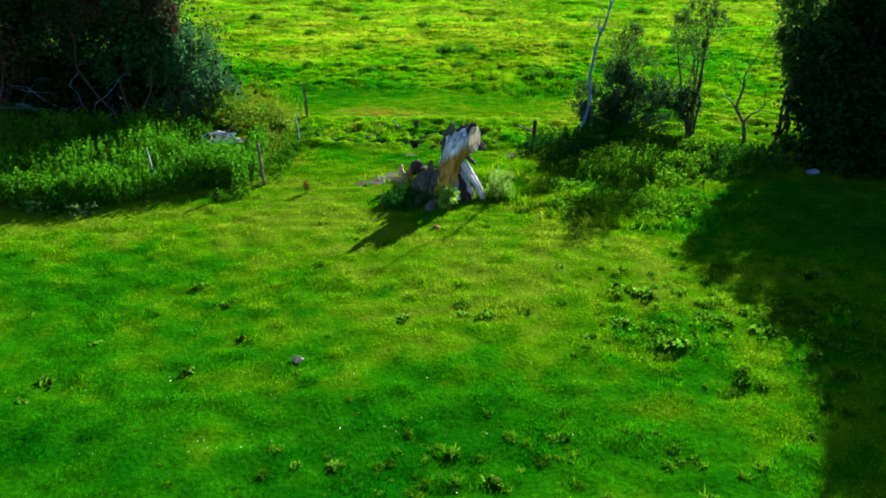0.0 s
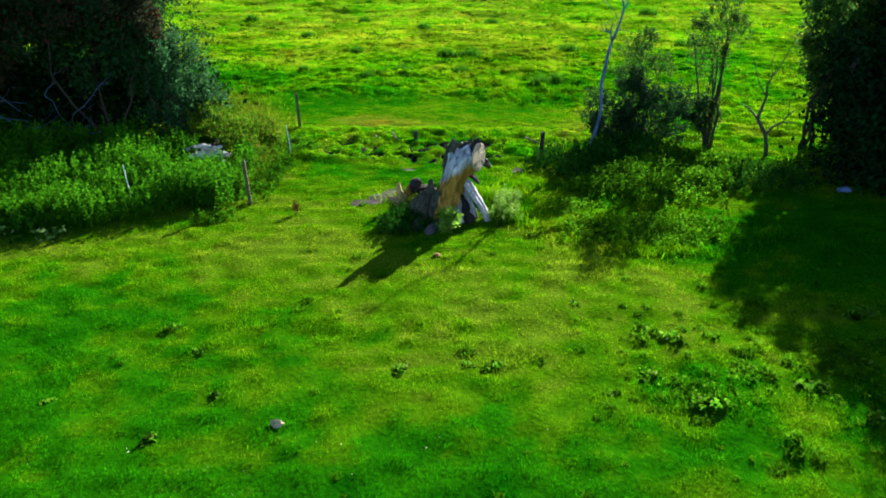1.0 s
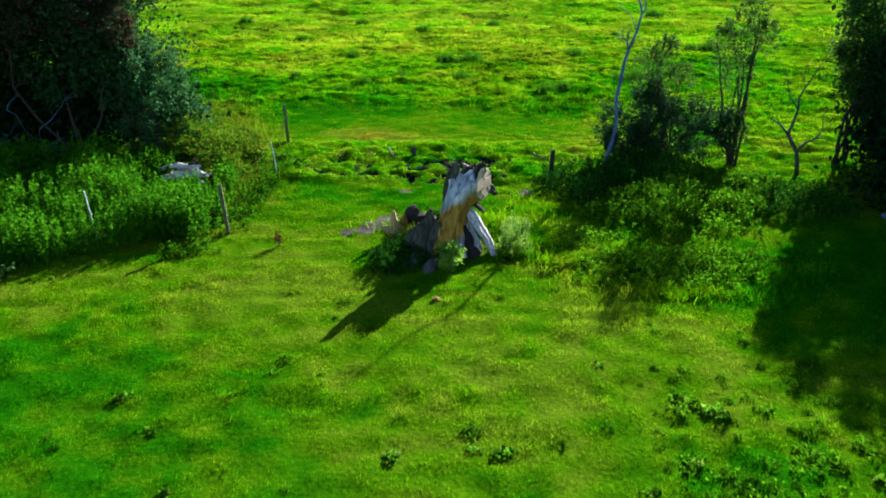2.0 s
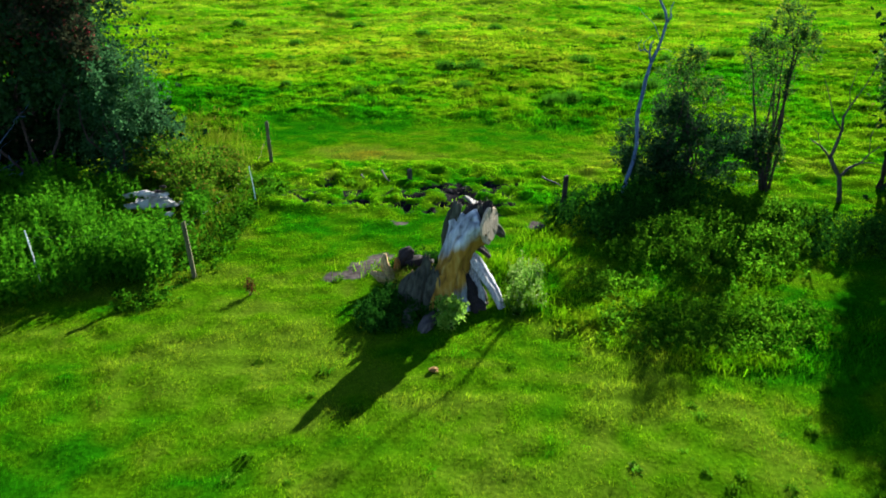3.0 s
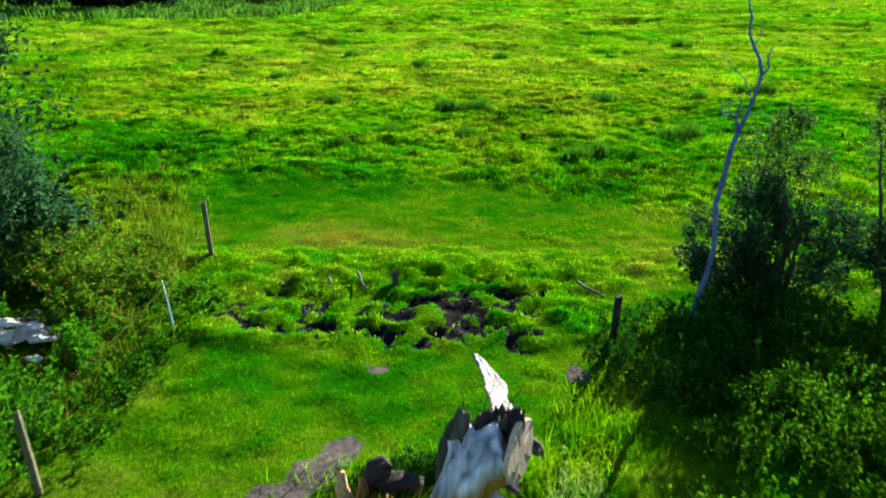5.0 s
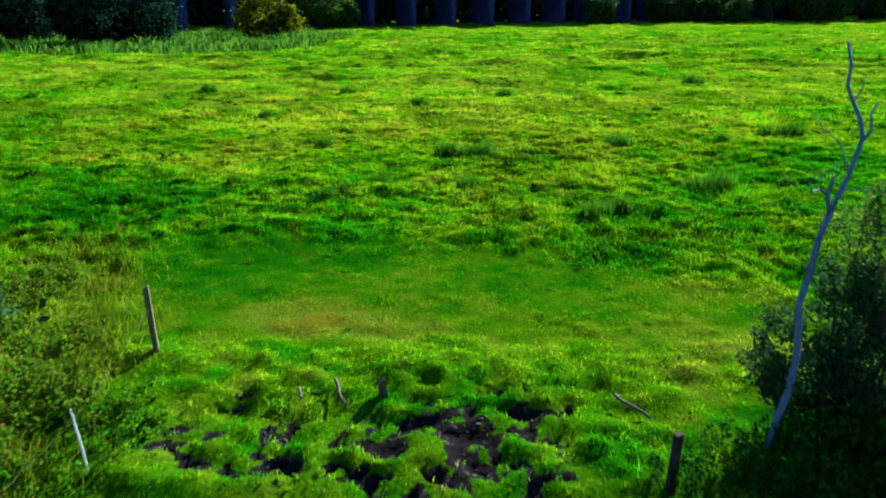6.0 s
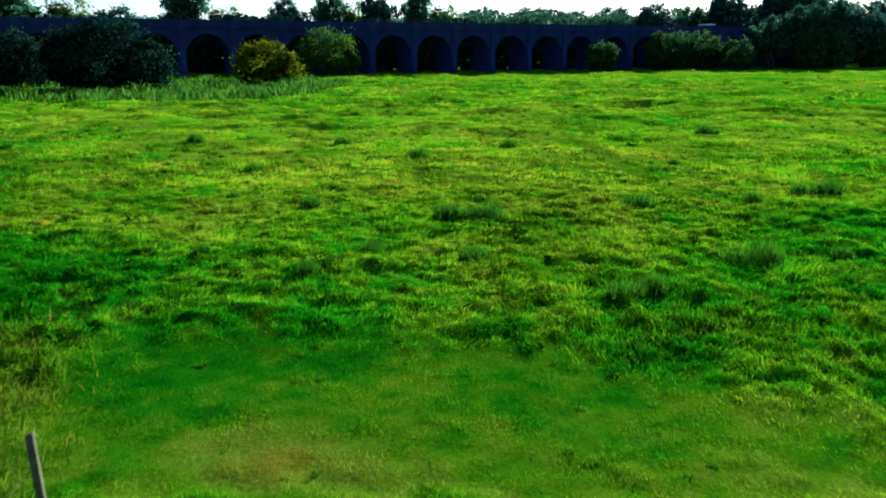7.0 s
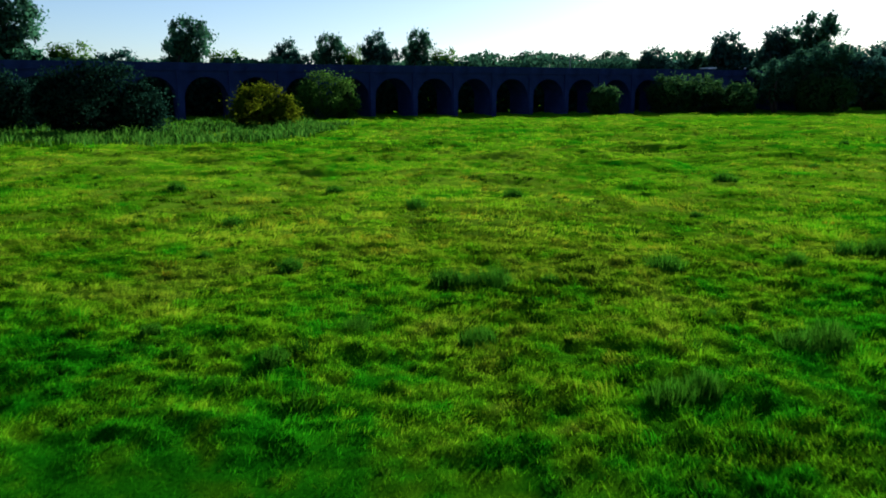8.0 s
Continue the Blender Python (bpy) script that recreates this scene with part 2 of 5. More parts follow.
MAT_STONE = plain_material("pale_stone", (0.2, 0.2, 0.19), (0.62, 0.6, 0.56), 5.0)
MAT_TAN = plain_material("tan_stone", (0.2, 0.15, 0.08), (0.5, 0.4, 0.26), 9.0)
MAT_MUD = plain_material("wet_mud_clods", (0.006, 0.006, 0.007), (0.03, 0.029, 0.03), 9.0, 0.85, 0.7)
MAT_SACK = plain_material("blue_plastic", (0.05, 0.09, 0.2), (0.12, 0.18, 0.3), 5.0, 0.7)
MAT_BRICK = brick_material()
MAT_ROOF = plain_material("pale_metal_roof", (0.7, 0.7, 0.7), (0.8, 0.8, 0.8), 1.0, 0.4, 0.05)


# ---- mesh helpers ----
RNG = np.random.default_rng(7)


def part(name, mesh, material, parent=None, label=""):
    """Links a mesh, or a bmesh, as one object under parent."""
    if isinstance(mesh, bmesh.types.BMesh):
        data = bpy.data.meshes.new(name)
        mesh.to_mesh(data)
        mesh.free()
        mesh = data
    mesh.materials.clear()
    mesh.materials.append(material)
    ob = new(name, mesh)
    if parent:
        ob.parent = parent
    return tagged(ob, label)


def thing(name, label, category, at=(0, 0, 0), turn=0, group="", kind=""):
    ob = tagged(new(name), label, category, group, kind)
    ob.matrix_basis = pose(*at, 0, 0, turn)
    return ob


def array_mesh(name, verts, faces, smooth=False, attributes=None, normals=None):
    """A mesh from numpy: verts (n, 3), faces (m, 3 or 4)."""
    me = bpy.data.meshes.new(name)
    verts, faces = np.asarray(verts, np.float32), np.asarray(faces, np.int32)
    n, k = faces.shape
    me.vertices.add(len(verts))
    me.vertices.foreach_set("co", verts.ravel())
    me.loops.add(n * k)
    me.loops.foreach_set("vertex_index", faces.ravel())
    me.polygons.add(n)
    me.polygons.foreach_set("loop_start", np.arange(0, n * k, k, dtype=np.int32))
    me.polygons.foreach_set("use_smooth", np.full(n, smooth))
    for key, values in (attributes or {}).items():
        me.attributes.new(key, "FLOAT", "POINT").data.foreach_set("value", np.asarray(values, np.float32))
    me.update(calc_edges=True)
    if normals is not None:
        me.normals_split_custom_set_from_vertices(np.asarray(normals, np.float32))
    return me


def lattice(xi, yi, seed):
    h = (xi * 374761393 + yi * 668265263 + seed * 974634721) & 0xFFFFFFFF
    h = ((h ^ (h >> 13)) * 1274126177) & 0xFFFFFFFF
    return ((h ^ (h >> 16)) & 0xFFFF) / 65535.0


def vnoise(x, y, size, seed):
    """Smooth noise from 0 to 1, with hills about size metres across."""
    x, y = np.asarray(x, float) / size, np.asarray(y, float) / size
    xi, yi = np.floor(x).astype(np.int64), np.floor(y).astype(np.int64)
    u, v = x - xi, y - yi
    u, v = u * u * (3 - 2 * u), v * v * (3 - 2 * v)
    a, b, c, d = lattice(xi, yi, seed), lattice(xi + 1, yi, seed), lattice(xi, yi + 1, seed), lattice(xi + 1, yi + 1, seed)
    return (a * (1 - u) + b * u) * (1 - v) + (c * (1 - u) + d * u) * v


def hummocks(x, y, size, seed):
    """Rounded hummocks, 1 on top and 0 in the gaps, each about size metres across and of its own width and height."""
    x, y = np.asarray(x, float) / size, np.asarray(y, float) / size
    xi, yi = np.floor(x).astype(np.int64), np.floor(y).astype(np.int64)
    best = np.zeros_like(x)
    for dx in (-1, 0, 1):
        for dy in (-1, 0, 1):
            a, b = xi + dx, yi + dy
            d2 = (x - a - lattice(a, b, seed)) ** 2 + (y - b - lattice(a, b, seed + 1)) ** 2
            w = lattice(a, b, seed + 2)
            best = np.maximum(best, (1 - d2 / (0.25 + 0.35 * w)) * (0.55 + 0.45 * w))
    return best


def smooth(a, b, v):
    s = np.clip((v - a) / (b - a), 0, 1)
    return s * s * (3 - 2 * s)


def blob(x, y, cx, cy, rx, ry):
    return np.exp(-(((x - cx) / rx) ** 2 + ((y - cy) / ry) ** 2))


def roughness_of(x, y):
    """How tussocky the sward is: cropped before the ditch and on the track, rough beyond."""
    wob = 1.6 * (vnoise(x, y, 3.0, 21) - 0.5)
    ditch = smooth(21.6, 22.6, y + wob) * (1 - smooth(25.8, 27.0, y + wob * 0.6))
    field = smooth(30.6, 33.2, y + wob + 0.12 * x + 0.7 * np.clip(x - 2.0, 0, 5)) * smooth(26.5, 27.5, y)
    side = smooth(5.5, 8.0, np.abs(x) + wob) * smooth(22.0, 25.0, y)
    docks = 0.6 * blob(x, y, 5.2, 10.6, 2.6, 2.4) * vnoise(x, y, 1.2, 22)
    return np.clip(np.maximum.reduce([(0.4 + 0.45 * smooth(24.0, 24.9, y + wob * 0.3)) * ditch, field, side, docks]), 0, 1)


MUD_SPOTS = [(0.2, 23.4, 1.0, 0.8), (-0.4, 22.6, 0.9, 0.5), (-1.5, 22.9, 0.9, 0.55), (-2.5, 23.2, 0.9, 0.5), (-3.3, 23.1, 0.6, 0.4), (-3.0, 24.3, 0.3, 0.2), (1.1, 24.1, 0.7, 0.4), (1.2, 22.6, 0.5, 0.6)]
BARE_SPOTS = [(-1.85, 18.5, 0.5, 0.22), (-1.45, 18.95, 0.35, 0.28), (-1.2, 19.4, 0.28, 0.3), (2.0, 21.2, 0.2, 0.35), (-0.95, 21.4, 0.25, 0.14)]


def mud_of(x, y):
    """Wet mud in the gaps between hummocks."""
    gap = 1 - smooth(0.28, 0.72, wet_hummocks(x, y))
    return np.clip(1.5 * sum(blob(x, y, *s) for s in MUD_SPOTS), 0, 1) * np.clip(gap + 0.3 * blob(x, y, 0.1, 23.3, 0.7, 0.55), 0, 1)


def bare_of(x, y):
    return np.clip(sum(blob(x, y, *s) for s in BARE_SPOTS), 0, 1)


def tussock_field(x, y):
    u, v = x + 0.35 * vnoise(x, y, 0.5, 8), y + 0.35 * vnoise(x, y, 0.5, 16)
    coarse = np.maximum(hummocks(u * 0.7 + 0.2 * vnoise(x, y, 0.3, 14), v, 1.25, 81) - 0.35, 0) * smooth(0.25, 0.6, vnoise(x, y, 3.1, 19))
    return 0.34 * np.maximum(hummocks(u * 0.8, v, 0.5, 61), 0) + 0.18 * vnoise(x, y, 0.24, 9) + 0.2 * vnoise(x * 0.8, y, 0.85, 3) + 0.1 * vnoise(x, y, 2.7, 17) + 0.75 * coarse


TABLE_STEP = 0.08
TABLE = tussock_field(*np.meshgrid(np.arange(-30, 30, TABLE_STEP), np.arange(16, 96, TABLE_STEP)))


def tussock_of(x, y):
    """Tussocks, 0 to 1, looked up in the table of them."""
    u, v = np.clip((np.asarray(x, float) + 30) / TABLE_STEP, 0, TABLE.shape[1] - 1.01), np.clip((np.asarray(y, float) - 16) / TABLE_STEP, 0, TABLE.shape[0] - 1.01)
    i, j = u.astype(np.int64), v.astype(np.int64)
    u, v = u - i, v - j
    return (TABLE[j, i] * (1 - u) + TABLE[j, i + 1] * u) * (1 - v) + (TABLE[j + 1, i] * (1 - u) + TABLE[j + 1, i + 1] * u) * v


def wet_hummocks(x, y):
    """The trodden hummocks of the wet hollow, nothing elsewhere."""
    x, y = np.asarray(x, float), np.asarray(y, float)
    out = np.zeros_like(x)
    k = (y > 21) & (y < 27.5) & (np.abs(x + 0.8) < 6)
    out[k] = 0.75 * hummocks(x[k] + 0.5 * vnoise(x[k], y[k], 0.4, 18), y[k] + 0.4 * vnoise(x[k], y[k], 0.35, 24), 0.34, 71) + 0.35 * vnoise(x[k], y[k], 0.17, 25)
    return out


def height_of(x, y):
    """The lie of the land."""
    x, y = np.asarray(x, float), np.asarray(y, float)
    r = roughness_of(x, y)
    fine = 1 - smooth(46, 60, y)
    low = 0.12 * (vnoise(x, y, 6.0, 1) - 0.5) + 0.05 * (vnoise(x, y, 1.7, 2) - 0.5)
    tuss = 0.32 * np.maximum(tussock_of(x, y) - 0.2, 0) + 0.1 * np.abs(vnoise(x + 3, y, 0.45, 4) - 0.5) + 0.07 * (vnoise(x, y, 0.26, 5) - 0.5)
    far = (0.4 * np.maximum(tussock_of(x * 0.5, y * 0.72) - 0.3, 0) * smooth(46, 52, y) + 0.5 * (vnoise(x, y, 9.0, 6) - 0.5) + 0.75 * (vnoise(x * 0.6, y, 2.4, 10) - 0.5) * smooth(50, 80, y)) * smooth(45, 80, y) + 11 * blob(x, y, 225, 330, 45, 50)
    lawn = (0.065 * (vnoise(x * 0.8, y, 0.24, 7) - 0.5) + 0.06 * np.maximum(vnoise(x * 0.8, y, 0.5, 15) - 0.6, 0)) * (1 - 0.6 * smooth(27, 28, y))
    wet = 0.13 * wet_hummocks(x, y) * smooth(21.8, 22.4, y) * (1 - smooth(25.0, 26.5, y)) * (1 - smooth(3.0, 4.5, np.abs(x + 0.8)))
    return low + far + lawn + np.maximum(wet, 0) + r * (0.35 + 0.65 * fine) * tuss - (0.05 + 0.06 * vnoise(x, y, 0.22, 12)) * mud_of(x, y)


def ground_z(x, y):
    return float(height_of(np.array([x]), np.array([y]))[0])


DRY_SPOTS = [(0.4, 13.2, 3.6, 2.4, 0.24), (-4.5, 15.4, 3.0, 1.2, 0.22), (-2.3, 27.4, 1.5, 0.9, 0.5), (5.0, 25.4, 1.6, 0.9, 0.16), (1.5, 29.2, 3.4, 1.6, -0.14), (-5.0, 30.2, 2.5, 1.2, -0.12), (7.0, 29.5, 2.5, 1.5, -0.1), (0.5, 24.8, 5.5, 1.7, -0.02), (1.0, 58.0, 13.0, 14.0, 0.12), (-9.0, 36.0, 3.0, 7.0, -0.04), (0.0, 6.8, 7.0, 2.4, -0.34), (-7.0, 11.5, 3.2, 4.0, -0.26), (5.4, 10.2, 2.6, 2.4, -0.08), (-0.3, 37.6, 3.5, 1.0, 0.16), (-7.5, 28.0, 1.6, 3.0, 0.32), (6.5, 8.0, 1.5, 1.5, 0.15), (-28.0, 84.0, 12.0, 8.0, 0.2), (0.6, 35.4, 1.2, 1.8, 0.2), (9.0, 16.0, 2.6, 3.0, -0.4)]


def dry_of(x, y):
    d = 0.54 + 0.04 * (1 - smooth(20, 23, y)) * smooth(9, 12, y) + 0.05 * blob(x, y, -2, 17.5, 6, 3.5) - 0.1 * smooth(29, 32, y) * (1 - smooth(38, 48, y)) + 0.06 * smooth(36, 50, y) + 0.3 * (vnoise(x, y, 2.6, 31) - 0.5) + 0.3 * (vnoise(x, y, 0.75, 32) - 0.5) + 0.28 * (vnoise(x, y, 0.32, 34) - 0.5) + 0.2 * (vnoise(x * 0.8, y, 0.15, 35) - 0.5) * (1 - smooth(25, 33, y)) + 0.25 * (vnoise(x, y, 7.0, 33) - 0.5)
    d = d + sum(a * blob(x, y, cx, cy, rx, ry) for cx, cy, rx, ry, a in DRY_SPOTS)
    return np.clip(np.minimum(d, 0.75 + 0.2 * blob(x, y, -2.3, 27.4, 1.5, 0.9) + 0.12 * blob(x, y, 5.0, 25.4, 1.6, 0.9)), 0, 1)


# ---- the ground ----
def stepped(start, stops):
    out = [start]
    for end, step in stops:
        while out[-1] < end - 1e-6:
            out.append(out[-1] + step)
    return out


def build_ground():
    half = stepped(0.0, [(10, 0.14), (18, 0.3), (40, 0.9), (120, 4), (420, 30), (1400, 140)])
    xs = np.array([-v for v in half[:0:-1]] + half)
    ys = np.array(sorted([-v for v in stepped(0.0, [(12, 0.3), (40, 3), (600, 80)])[1:]]) + stepped(0.0, [(5.5, 0.25), (46, 0.14), (100, 0.28), (150, 0.9), (320, 6), (1600, 80)]))
    gx, gy = np.meshgrid(xs, ys)
    x, y = gx.ravel(), gy.ravel()
    w, n = len(xs), len(ys)
    i = (np.arange(n - 1)[:, None] * w + np.arange(w - 1)[None, :]).ravel()
    me = array_mesh("ground", np.stack([x, y, height_of(x, y)], 1), np.stack([i, i + 1, i + w + 1, i + w], 1), True, {"dry": dry_of(x, y) * 0.94, "mud": mud_of(x, y), "bare": bare_of(x, y), "sward_shade": np.maximum(0.3 * roughness_of(x, y), smooth(38, 75, y))})
    tagged(part("ground", me, MAT_GROUND), "green pasture ground with patches of trodden mud", "ground", kind="structure")


build_ground()


# ---- grass ----
def blade_mesh(name, x, y, h, w, lean, bend=0.0, z=None):
    """Blades of grass: each a tapering triangle, or with a bend a strip of two pieces."""
    n = len(x)
    a, b = RNG.uniform(0, 2 * np.pi, n), RNG.uniform(0, 2 * np.pi, n)
    side = np.stack([np.cos(a), np.sin(a), np.zeros(n)], 1) * (w / 2)[:, None]
    out = np.stack([np.cos(b), np.sin(b), np.zeros(n)], 1) * (lean * h)[:, None]
    here = height_of(x, y)
    root = np.stack([x, y, here - 0.01 if z is None else z], 1)
    up = np.stack([np.zeros(n), np.zeros(n), h], 1)
    dry = dry_of(x, y)
    k = np.arange(n)
    soft = np.stack([np.zeros(n), np.zeros(n), np.ones(n)], 1) + 0.2 * RNG.normal(size=(n, 3)) * np.array([1, 1, 0.2])
    e = 0.09 + 0.003 * np.maximum(y - 40, 0)
    soft[:, 0] -= 0.8 * (height_of(x + e, y) - here) / e
    soft[:, 1] -= 0.8 * (height_of(x, y + e) - here) / e
    soft /= np.linalg.norm(soft, axis=1)[:, None]
    if not bend:
        v = np.stack([root - side, root + side, root + up + out], 1).reshape(-1, 3)
        f = np.stack([3 * k, 3 * k + 1, 3 * k + 2], 1)
        return array_mesh(name, v, f, True, {"dry": np.repeat(dry, 3)}, np.repeat(soft, 3, 0))
    mid = root + up * 0.62 + out * 0.4
    tip = root + up * (1 - 0.25 * bend) + out * (1 + bend)
    v = np.stack([root - side, root + side, mid + side * 0.75, mid - side * 0.75, tip], 1).reshape(-1, 3)
    f = np.concatenate([np.stack([5 * k, 5 * k + 1, 5 * k + 2], 1), np.stack([5 * k, 5 * k + 2, 5 * k + 3], 1), np.stack([5 * k + 3, 5 * k + 2, 5 * k + 4], 1)])
    return array_mesh(name, v, f, True, {"dry": np.repeat(dry, 5)}, np.repeat(soft, 5, 0))


def tuft_mesh(name, cx, cy, r, h, m, w, bend=0.0, lush=0.0):
    """Tussocks of grass: m blades in each, spreading from its middle and combed over by the wind."""
    n = len(cx)
    a = RNG.uniform(0, 2 * np.pi, (n, m))
    q = np.sqrt(RNG.uniform(0, 1, (n, m)))
    lay = 2 * np.pi * 1.5 * vnoise(cx, cy, 3.4, 48)[:, None]
    ox, oy = np.cos(a) * q, np.sin(a) * q
    x, y = (cx[:, None] + 0.7 * ox * r[:, None]).ravel(), (cy[:, None] + 0.7 * oy * r[:, None]).ravel()
    tall = (h[:, None] * RNG.uniform(0.6, 1.15, (n, m)) * (1.1 - 0.45 * q)).ravel()
    out = np.stack([(ox * 0.7 + 0.55 * np.cos(lay)).ravel(), (oy * 0.7 + 0.55 * np.sin(lay)).ravel(), np.zeros(n * m)], 1)
    root = np.stack([x, y, np.repeat(height_of(cx, cy), m) - 0.03], 1)
    t = RNG.uniform(0, 2 * np.pi, n * m)
    side = np.stack([np.cos(t), np.sin(t), np.zeros(n * m)], 1) * (w / 2 * RNG.uniform(0.6, 1.4, n * m))[:, None]
    up = np.stack([np.zeros(n * m), np.zeros(n * m), tall], 1)
    reach = out * (tall * RNG.uniform(0.5, 1.3, n * m))[:, None]
    dry = np.repeat(np.clip(dry_of(cx, cy) - lush + RNG.normal(0, 0.06, n) + 0.2 * (vnoise(cx, cy, 0.9 + 0.012 * np.maximum(cy - 40, 0), 49) - 0.5), 0, 1), m)
    soft = np.array([0, 0, 1.0]) + 0.5 * out + 0.12 * RNG.normal(size=(n * m, 3)) * np.array([1, 1, 0.2])
    soft /= np.linalg.norm(soft, axis=1)[:, None]
    k = np.arange(n * m)
    if not bend:
        v = np.stack([root - side, root + side, root + up + reach], 1).reshape(-1, 3)
        return array_mesh(name, v, np.stack([3 * k, 3 * k + 1, 3 * k + 2], 1), True, {"dry": np.repeat(dry, 3)}, np.repeat(soft, 3, 0))
    mid = root + up * 0.65 + reach * 0.4
    tip = root + up * (1 - 0.25 * bend) + reach * (1 + 0.6 * bend)
    v = np.stack([root - side, root + side, mid + side * 0.75, mid - side * 0.75, tip], 1).reshape(-1, 3)
    f = np.concatenate([np.stack([5 * k, 5 * k + 1, 5 * k + 2], 1), np.stack([5 * k, 5 * k + 2, 5 * k + 3], 1), np.stack([5 * k + 3, 5 * k + 2, 5 * k + 4], 1)])
    return array_mesh(name, v, f, True, {"dry": np.repeat(dry, 5)}, np.repeat(soft, 5, 0))


def scatter(n, y0, y1, spread, keep=None):
    """Places in the wedge that the flight looks over, as dense near as far of their band."""
    y = RNG.uniform(y0, y1, n)
    x = RNG.uniform(-1, 1, n) * spread
    if keep is not None:
        ok = RNG.uniform(0, 1, n) < keep(x, y)
        x, y = x[ok], y[ok]
    return x, y


def build_grass():
    x, y = scatter(640000, 5.5, 32.5, 11.5, lambda x, y: (1 - 0.9 * roughness_of(x, y)) * (1 - np.minimum(1.6 * mud_of(x, y) + 1.3 * bare_of(x, y), 1)) * smooth(-1, 3, 14.5 - np.abs(x) + 0.2 * y))
    n = len(x)
    lush = vnoise(x, y, 1.1, 41) * vnoise(x, y, 0.3, 42)
    h = (0.022 + 0.08 * lush) * RNG.uniform(0.6, 1.3, n)
    me = blade_mesh("lawn", x, y, h, RNG.uniform(0.006, 0.012, n), RNG.uniform(0.2, 1.0, n))
    tagged(part("cropped_grass", me, MAT_LAWN), "short grazed green grass of the pasture", "grass", kind="stuff")

    n = 7000
    x, y = RNG.uniform(-10, 10, n), RNG.uniform(5.5, 22.5, n)
    keep = RNG.uniform(0, 1, n) < smooth(0.3, 0.7, vnoise(x, y, 1.5, 52)) * (1 - np.minimum(1.6 * mud_of(x, y) + 1.3 * bare_of(x, y), 1))
    x, y = x[keep], y[keep]
    q = RNG.uniform(0, 1, len(x)) ** 2
    me = tuft_mesh("lawn_tufts", x, y, 0.04 + 0.13 * q, 0.04 + 0.07 * q, 22, 0.012, 0.0, 0.2)
    tagged(part("lawn_tufts", me, MAT_LAWN), "darker lush tufts in the short grass", "grass", kind="stuff")

    x, y = scatter(300000, 21.3, 50, 19, lambda x, y: roughness_of(x, y) * (1 - 0.93 * np.minimum(1.5 * mud_of(x, y), 1)))
    n = len(x)
    h = (0.05 + 0.16 * vnoise(x, y, 0.5, 43) * (0.4 + 0.6 * vnoise(x, y, 2.5, 44))) * RNG.uniform(0.6, 1.3, n) * (0.6 + 0.4 * smooth(26, 31, y))
    me = blade_mesh("rough", x, y, h, RNG.uniform(0.010, 0.022, n), RNG.uniform(0.4, 1.2, n))
    tagged(part("rough_grass", me, MAT_ROUGH), "long meadow grass between the tussocks", "grass", kind="stuff")

    # tussocks: band from y0 to y1, how many, width, height of the tuft, blades in each, width of a blade
    for y0, y1, n, r0, r1, h0, h1, m, w, bend, label in (
            (22.0, 50, 17000, 0.08, 0.28, 0.08, 0.27, 14, 0.015, 0.8, "wispy tussocks of long meadow grass, green and straw-tipped"),
            (30.5, 62, 2000, 0.25, 0.65, 0.16, 0.4, 56, 0.02, 0.8, "large mounded tussocks of dark green meadow grass"),
            (48, 95, 24000, 0.2, 0.6, 0.12, 0.36, 16, 0.034, 0.0, "uneven tussocks of meadow grass further off"),
            (92, 215, 17000, 0.5, 1.5, 0.18, 0.5, 12, 0.09, 0.0, "distant yellow-green meadow tussocks")):
        y = y0 + (y1 - y0) * RNG.uniform(0, 1, n) ** (1.0 if y0 > 40 else 0.85)
        x = RNG.uniform(-1, 1, n) * (4 + 0.56 * y)
        keep = RNG.uniform(0, 1, n) < roughness_of(x, y) * ((0.1 if y0 < 40 else 0.3) + 1.1 * smooth(0.2, 0.75, vnoise(x, y, 1.3 + 0.02 * (y0 - 22), 45))) * (1 - np.minimum(1.5 * mud_of(x, y), 1))
        x, y = x[keep], y[keep]
        n = len(x)
        q = RNG.uniform(0, 1, n) ** 2.2
        small = 0.55 + 0.45 * smooth(26, 31, y)
        me = tuft_mesh("tussocks", x, y, (r0 + (r1 - r0) * q) * small, (h0 + (h1 - h0) * (0.6 * q + 0.4 * vnoise(x, y, 2.3, 46))) * small, m, w, bend)
        tagged(part("tussock_grass", me, MAT_ROUGH), label, "grass", kind="stuff")


    # small dark tufts dotted over the meadow
    n = 5200
    y = 30 + 130 * RNG.uniform(0, 1, n) ** 1.5
    x = RNG.uniform(-1, 1, n) * (4 + 0.56 * y)
    keep = RNG.uniform(0, 1, n) < roughness_of(x, y) * smooth(0.3, 0.6, vnoise(x, y, 4.0, 55))
    x, y = x[keep], y[keep]
    n = len(x)
    q = RNG.uniform(0, 1, n) ** 2
    me = tuft_mesh("dark_tufts", x, y, (0.08 + 0.34 * q) * (0.6 + y / 70), (0.08 + 0.18 * q) * (0.7 + y / 90), 30, 0.04)
    tagged(part("dark_tufts", me, MAT_DARKTUFT), "small dark green tufts dotted over the meadow", "grass", kind="stuff")


build_grass()


